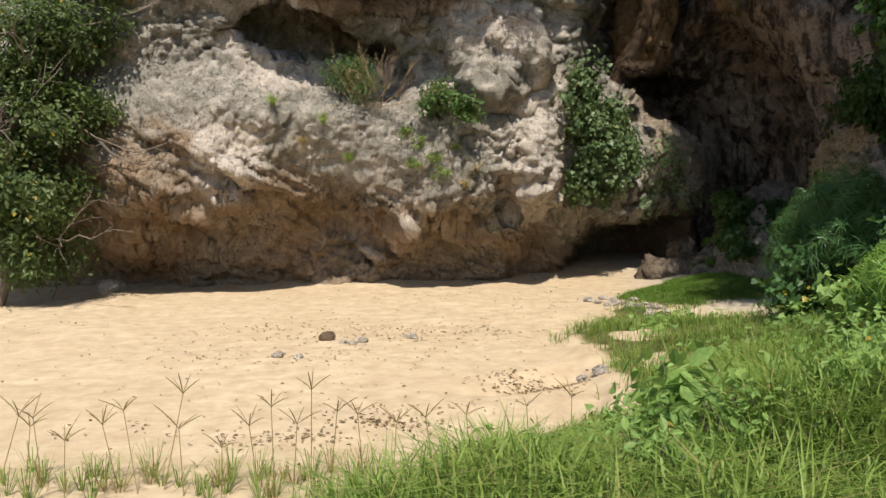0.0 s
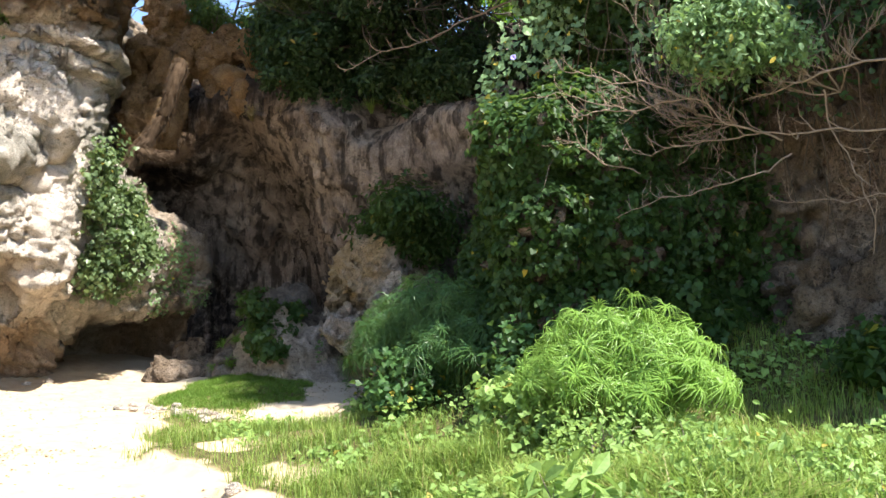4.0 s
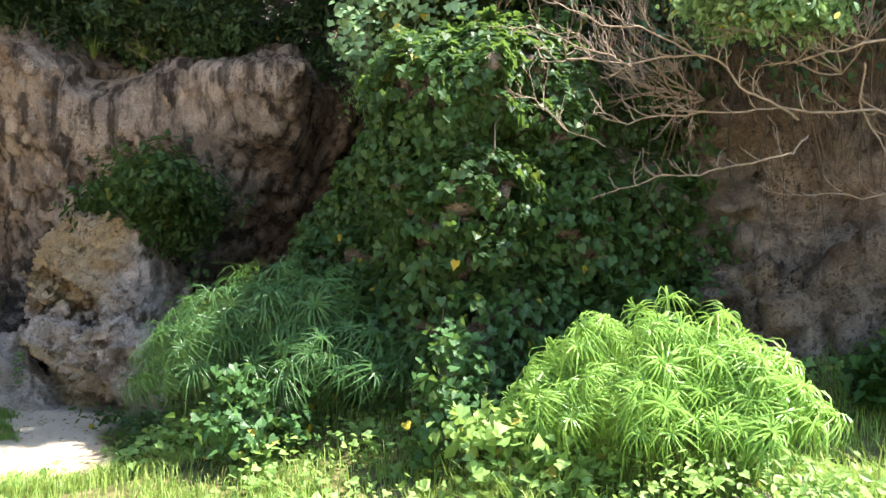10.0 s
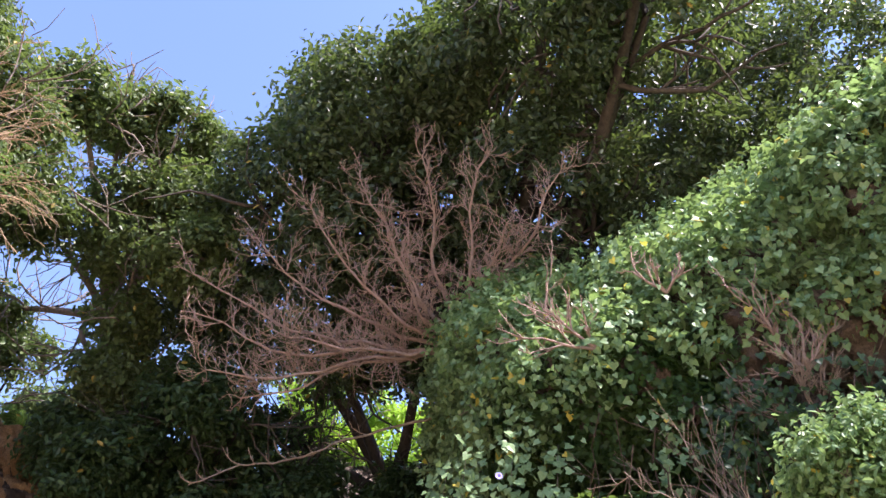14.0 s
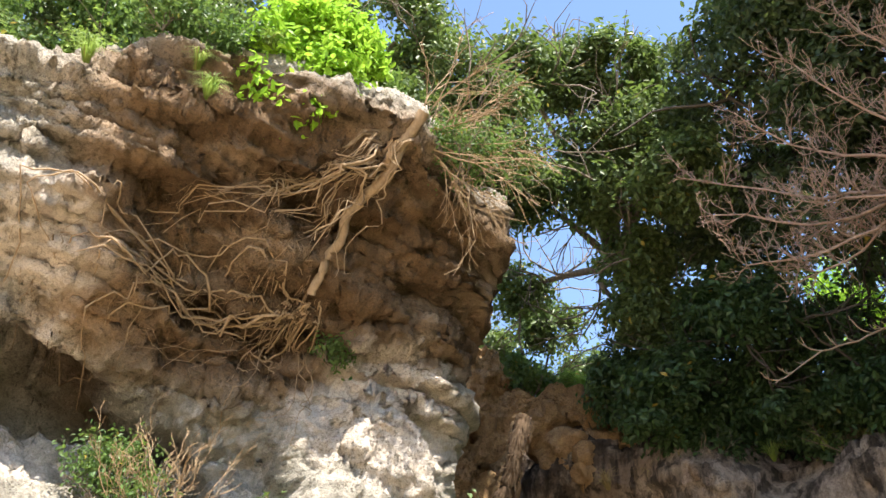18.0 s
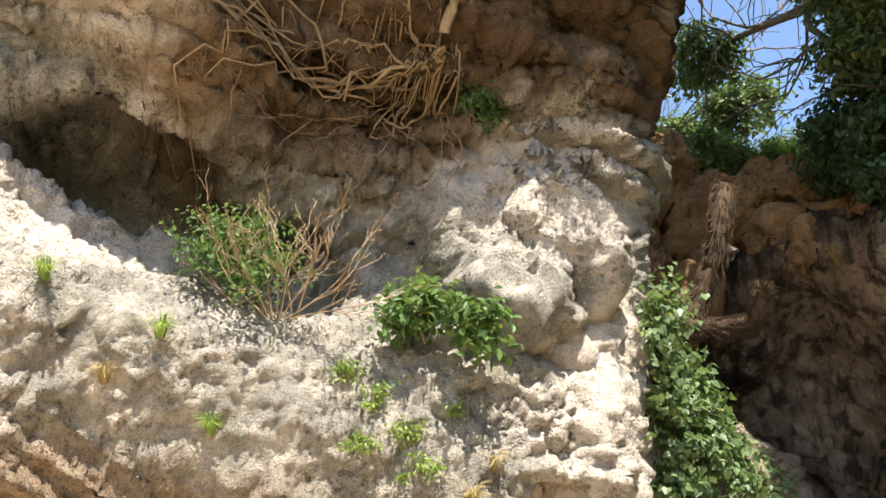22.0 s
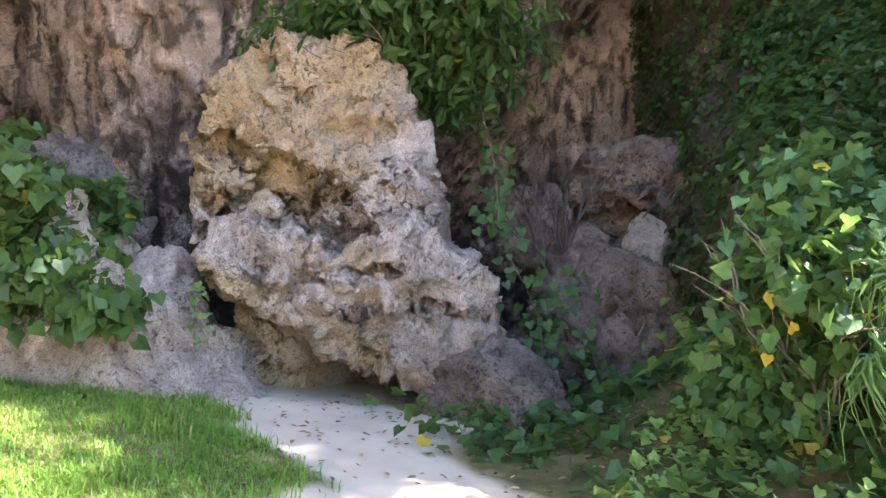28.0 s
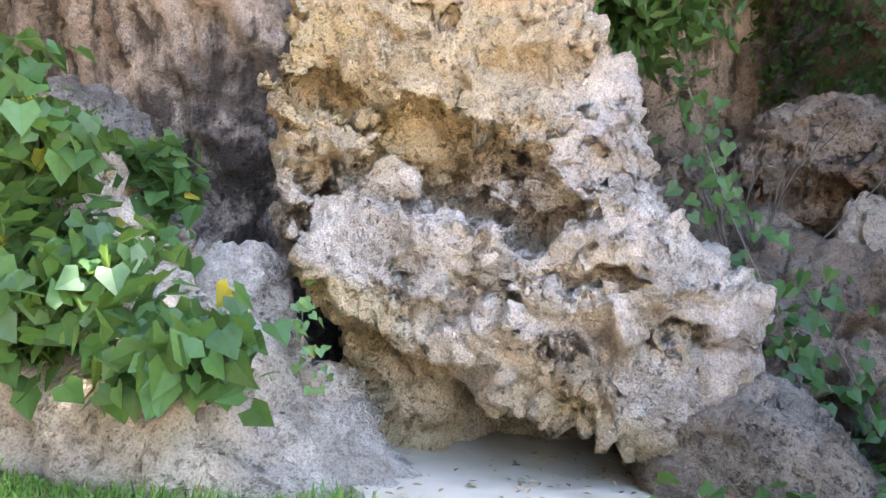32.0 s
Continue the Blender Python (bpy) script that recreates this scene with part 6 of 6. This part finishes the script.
for k, (x, y, z) in enumerate(((6.0, 9.5, 6.9), (6.0, 10.1, 7.0), (6.1, 9.0, 6.8), (6.2, 10.5, 6.9), (6.3, 7.8, 7.0), (6.6, 6.6, 6.8), (6.6, 7.2, 6.9))):
    strand_of_leaves("leafy vine hanging from the sunlit canopy", [(x, y, z), (x - 0.15, y, z - 0.5), (x - 0.1, y + 0.1, z - 1.0 - 0.1 * (k % 3))], 90, 0.1, M_VINE_SUN, 910 + k, 0.12)

hang_rng = np.random.default_rng(930)
for k in range(22):
    y = 3.6 + 0.17 * k + hang_rng.normal(0, 0.1)
    x, z = 6.3 + hang_rng.uniform(-0.3, 0.5), hang_rng.uniform(6.3, 7.2)
    drop = hang_rng.uniform(0.5, 1.5)
    strand_of_leaves("dark leafy vine hanging over the shaded rock bank", [(x, y, z), (x - 0.1, y + 0.1, z - 0.4 * drop), (x + 0.1, y + 0.05, z - drop)], int(110 * drop), 0.085, M_DARKLEAF if k % 3 else M_VINE_SHADED, 1200 + k, 0.17)

bush("near_vine_bush", "bright heart-leaved bush beside the path to the boulder", (6.1, 12.45, on_ground(6.1, 12.45)), (0.55, 0.5, 0.75), 2900, 0.085, M_FRESHVINE, 920, HEART, 0.7, 1, 5, clump=0.25)
bush("broad_weed", "tall broad-leaved weed between the sedges", (4.6, 8.5, on_ground(4.6, 8.5)), (0.4, 0.4, 0.6), 1700, 0.085, M_FRESHVINE, 921, HEART, 0.6, 1, 5)
bush("broad_weed", "tall broad-leaved weed before the shaded sedge", (4.5, 10.4, on_ground(4.5, 10.4)), (0.5, 0.7, 0.4), 2000, 0.09, M_FRESHVINE, 922, HEART, 0.6, 1, 5)
bush("broad_weed", "leafy weed below the sunlit sedge", (3.9, 7.6, on_ground(3.9, 7.6)), (0.5, 0.5, 0.3), 1300, 0.085, M_WEED, 923, HEART, 0.4, 1, 5)
bush("broad_weed", "leafy weed on the bank near the path", (1.35, 4.7, on_ground(1.35, 4.7)), (0.34, 0.34, 0.32), 260, 0.14, M_WEED, 924, OVAL, 0.3, 1, 5)
for k, (x, y, r) in enumerate(((0.9, 3.7, 0.22), (1.5, 4.1, 0.28), (2.1, 4.4, 0.3), (1.9, 5.2, 0.26), (2.7, 5.0, 0.32), (0.5, 4.5, 0.2), (2.4, 3.6, 0.3), (3.1, 5.9, 0.35), (3.0, 4.2, 0.32), (1.2, 5.6, 0.22))):
    bush("broad_weed", "light green broad-leaved weed standing in the grass", (x, y, on_ground(x, y)), (r, r, 0.8 * r), int(420 * r / 0.25), 0.06, M_WEED, 1300 + k, OVAL, 0.35, 1, 5, "weeds", "weeds in the grass")
bush("dark_undergrowth", "shaded leafy undergrowth under the vines", (6.2, 7.6, on_ground(6.2, 7.6)), (0.5, 0.7, 0.5), 2600, 0.1, M_VINE_SHADED, 925, HEART, 0.6, 1, 5)
bush("dark_undergrowth", "shaded leafy undergrowth under the rocks", (6.3, 5.0, on_ground(6.3, 5.0)), (0.6, 0.9, 0.25), 2200, 0.1, M_VINE_SHADED, 926, HEART, 0.6, 1, 5)


def finger_grass(at, height, seed):
    """A bare stalk with spread seed spikes."""
    rng = np.random.default_rng(seed)
    t = thing("finger_grass", "dry tan grass stalk with spread seed spikes on the sand edge", "grass", "finger grass stalks", at=at)
    lean = rng.normal(0, 0.12, 3) + (0, 0, 1)
    top = lean / np.linalg.norm(lean) * height
    v, f = tubes([(np.linspace((0, 0, -0.03), top, 4), np.linspace(0.004, 0.003, 4))], 4)
    part("stalk", mesh_of("stalk", v, f, M_DRY), t)
    n = rng.integers(4, 7)
    for k in range(n):
        a = 2 * np.pi * k / n + rng.uniform(-0.3, 0.3)
        way = np.array([math.cos(a) * 0.75, math.sin(a) * 0.75, rng.uniform(0.5, 1.0)])
        s = np.linspace(0, 1, 4)[:, None]
        L = rng.uniform(0.14, 0.24)
        v, f = tubes([(top + s * way * L - s ** 2 * np.array([0, 0, 0.04]), np.array([0.003, 0.0045, 0.004, 0.002]))], 4)
        part("spike", mesh_of("spike", v, f, M_DRY), t)


stalk_rng = np.random.default_rng(939)
for k, (x, y, h) in enumerate(((-2.25, 6.2, 0.62), (-2.1, 6.3, 0.72), (-2.45, 6.35, 0.5), (-1.9, 6.15, 0.5), (-3.0, 6.3, 0.55), (-2.75, 6.1, 0.42), (-1.25, 6.2, 0.66), (-1.1, 6.1, 0.55), (-1.0, 6.3, 0.75),
                                (-0.85, 6.2, 0.6), (-1.4, 6.35, 0.5), (-1.6, 6.05, 0.4), (-0.6, 6.3, 0.52), (-0.4, 6.5, 0.4), (-0.1, 6.7, 0.38), (0.2, 6.9, 0.32), (0.7, 7.1, 0.32), (1.1, 7.4, 0.3), (-3.3, 6.2, 0.6), (-3.2, 6.45, 0.42))):
    finger_grass((x, y, on_ground(x, y)), h, 940 + k)
for k in range(54):
    x, y = stalk_rng.uniform(-3.4, 0.4), stalk_rng.uniform(6.0, 6.6)
    tuft("thin green grass tuft at the edge of the sand", (x, y, on_ground(x, y)), 20, stalk_rng.uniform(0.18, 0.42), M_GRASS if k % 3 else M_DRY, 1100 + k, lean=1.3, width=0.003, group="tufts on the sand edge")


def fibrous_root():
    t = thing("fibrous_root", "thick brown fibrous root curling out of the rock cleft", "root")
    rng = np.random.default_rng(961)
    for name, knots, r0, r1 in (("trunk", [(4.95, 19.75, 9.1), (4.78, 19.75, 8.5), (4.68, 19.97, 7.86), (4.45, 20.2, 7.3), (4.27, 20.25, 7.04), (4.1, 20.4, 6.6)], 0.15, 0.13),
                                ("arm", [(4.2, 20.2, 7.0), (4.5, 20.0, 6.86), (4.76, 19.79, 6.83), (4.95, 19.51, 6.85), (4.95, 19.25, 7.15)], 0.11, 0.1)):
        p = np.array(knots)
        s = np.linspace(0, len(p) - 1, 60)
        q = curve_through(np.arange(len(p)), p, s)
        v, f = tubes([(q, np.linspace(r0, r1, 60) + 0.006 * np.sin(s * 37))], 12)
        v = v + 0.05 * np.stack([fbm(v, 0.1, 3, 960 + k) for k in range(3)], 1)
        limb = part(name, mesh_of(name, v, f, M_FIBRE), t)
        paths = []
        for _ in range(700):
            k = rng.integers(0, 58)
            way = q[k + 1] - q[k]
            way /= np.linalg.norm(way)
            w = rng.normal(0, 1, 3)
            w -= w @ way * way
            w /= np.linalg.norm(w)
            a = q[k] + w * r0 * 0.85
            paths.append((np.array([a, a + w * 0.06 + way * 0.03, a + w * 0.09 + way * 0.1 - (0, 0, 0.03)]), np.array([0.007, 0.006, 0.002])))
        if name == "arm":
            for _ in range(60):
                w = rng.normal(0, 1, 3) + (0, -0.3, 1.1)
                w /= np.linalg.norm(w)
                paths.append((np.array([q[-1], q[-1] + w * 0.13, q[-1] + w * 0.24 - (0, 0, 0.05)]), np.array([0.008, 0.006, 0.002])))
        v, f = tubes(paths, 3)
        tagged(part("rootlet_fringe", mesh_of("rootlet_fringe", v, f, M_FIBRE), limb), kind="stuff")


fibrous_root()


def hanging_roots(name, label, seed, count, ys, zs, face, mat, swing=0.1):
    rng = np.random.default_rng(seed)
    t = thing(name, label, "roots")
    for k in range(count):
        y, z = rng.uniform(*ys), rng.uniform(*zs)
        x = float(np.interp(y, [3.5, 5.5, 7.2, 9.0], face)) + rng.normal(0, 0.15)
        n = 7
        s = np.linspace(0, 1, n)
        L = rng.uniform(1.0, 2.6)
        p = np.stack([x + 0.3 * s + 0.08 * np.cumsum(rng.normal(0, 0.6, n)), y + swing * np.cumsum(rng.normal(0, 0.6, n)), z - L * s], 1)
        v, f = tubes([(p, np.linspace(1, 0.5, n) * rng.uniform(0.004, 0.011))], 4)
        part("root", mesh_of("root", v, f, mat), t)


hanging_roots("hanging_roots", "thin brown roots hanging over the shaded rock", 970, 60, (3.6, 7.2), (5.6, 7.0), (7.7, 7.2, 6.9, 6.9), M_DARKBARK)
hanging_roots("dry_vine_stems", "tangle of thin dry vine stems hanging below the canopy", 971, 80, (4.9, 8.8), (5.5, 7.0), (6.5, 6.2, 6.05, 5.85), M_FIBRE, 0.24)


def flower(at):
    t = thing("morning_glory_flower", "single pale violet trumpet flower on the hanging vine", "flower", at=at)
    ring = np.arange(12) / 12 * 2 * np.pi
    rows = [(0.003, -0.04), (0.008, -0.015), (0.02, 0.0), (0.036, 0.008), (0.04, 0.005)]
    v = np.array([(r * math.cos(a), r * math.sin(a), h) for r, h in rows for a in ring])
    g = np.arange(60).reshape(5, 12)
    f = np.stack([g[:-1], np.roll(g, -1, 1)[:-1], np.roll(g, -1, 1)[1:], g[1:]], -1).reshape(-1, 4)
    p = part("corolla", mesh_of("corolla", v, f, M_PETAL), t)
    p.matrix_local = Vector((-0.8, -0.5, 0.1)).to_track_quat("Z", "Y").to_matrix().to_4x4()


flower((5.55, 9.5, 6.35))


def litter():
    rng = np.random.default_rng(980)
    xs, ys = [], []
    for cx, cy, sx, sy, n in ((-0.9, 12.8, 1.6, 0.5, 420), (-1.5, 10.2, 3.0, 1.2, 200), (-2.0, 11.0, 0.9, 0.3, 60), (-0.4, 8.4, 0.5, 0.2, 60), (1.1, 9.7, 0.35, 0.2, 330), (-0.5, 7.9, 0.35, 0.1, 130), (-1.5, 7.4, 0.4, 0.12, 110), (-7.4, 17.4, 1.0, 0.5, 160), (1.0, 16.5, 2.5, 2.0, 260), (6.4, 15.3, 1.3, 0.8, 260),
                              (8.2, 15.2, 1.2, 0.6, 160), (-3, 13, 4, 3, 160), (8.8, 13.4, 1.4, 0.8, 1300), (7.2, 13.9, 0.7, 0.5, 200), (-2.5, 7.7, 0.6, 0.2, 40)):
        xs.append(rng.normal(cx, sx, n))
        ys.append(rng.normal(cy, sy, n))
    x, y = np.concatenate(xs), np.concatenate(ys)
    z = ground_z(x, y) + 0.012
    v, f = leaves(np.stack([x, y, z], 1), np.tile((0, 0, 1.0), (len(x), 1)), 0.05, OVAL, rng, 0.0, 0.25)
    tagged(new("leaf_litter", mesh_of("leaf_litter", v, f, M_LITTER, False)), "scattered dry brown leaves and bits on the sand", "litter", kind="stuff")


litter()

for k, (x, y, r, tone) in enumerate(((-1.72, 12.2, 0.13, 0), (-1.45, 12.0, 0.07, 1), (-1.2, 12.05, 0.08, 1), (-1.3, 11.8, 0.06, 1), (-0.5, 12.3, 0.08, 1), (-2.2, 11.0, 0.09, 1), (-1.9, 10.9, 0.07, 1),
                                     (1.75, 9.6, 0.09, 1), (1.6, 9.9, 0.06, 1), *[(2.55 + 0.024 * n + 0.11 * (n * 7 % 5), 16.3 - 0.055 * n - 0.1 * (n * 5 % 4), 0.03 + 0.013 * (n * 7 % 6), 1) for n in range(38)],
                                     (7.7, 16.9, 0.08, 1), (8.0, 16.7, 0.06, 1), (8.6, 16.6, 0.1, 1), (8.9, 16.3, 0.07, 1), (2.1, 19.6, 0.12, 1), (2.6, 19.9, 0.1, 1), (-7.2, 18.2, 0.25, 1))):
    rock("beach_stone", (x, y, on_ground(x, y) + 0.25 * r), (r, r * 0.85, r * 0.6), M_CLIFF if tone else M_DARKROCK, "pale broken limestone piece lying on the sand" if tone else "dark weathered lump lying on the sand",
         3, 1000 + k, 16, 37 * k, 1.8, 0.15, 0.4 if tone else 0, group="stones on the sand", category="stone")


def dead_branch(points, r, seed, label):
    t = thing("fallen_branch", label, "branch", "fallen branches")
    p = np.array(points, float)
    s = np.linspace(0, len(p) - 1, 16)
    q = curve_through(np.arange(len(p)), p, s)
    q = q + 0.04 * np.stack([fbm(q, 0.3, 3, seed + k) for k in range(3)], 1)
    v, f = tubes([(q, np.linspace(r, r * 0.5, 16))], 7)
    part("stick", mesh_of("stick", v, f, M_BARK), t)


dead_branch([(8.6, 13.9, 1.75), (9.0, 13.7, 1.95), (9.5, 13.5, 2.1), (9.9, 13.0, 2.3)], 0.04, 990, "grey dead branch lying on the grotto floor")
dead_branch([(9.3, 13.75, 1.9), (9.35, 13.8, 2.3), (9.45, 13.7, 2.6)], 0.015, 993, "thin broken stick leaning on the dark boulder")
bare_tree("thin grey leafless saplings rising among the grotto boulders", [((9.9 + 0.04 * k, 14.75 - 0.05 * k, 2.85), (0.05, dy, 1), 0.75 + 0.08 * (k % 3), 0.013) for k, dy in enumerate((0.1, 0.3, -0.35, -0.1, 0.2, -0.55))],
          996, M_DARKBARK, "bare_sapling", 2, 3, 0.4, 0.2, 0.0035, True)
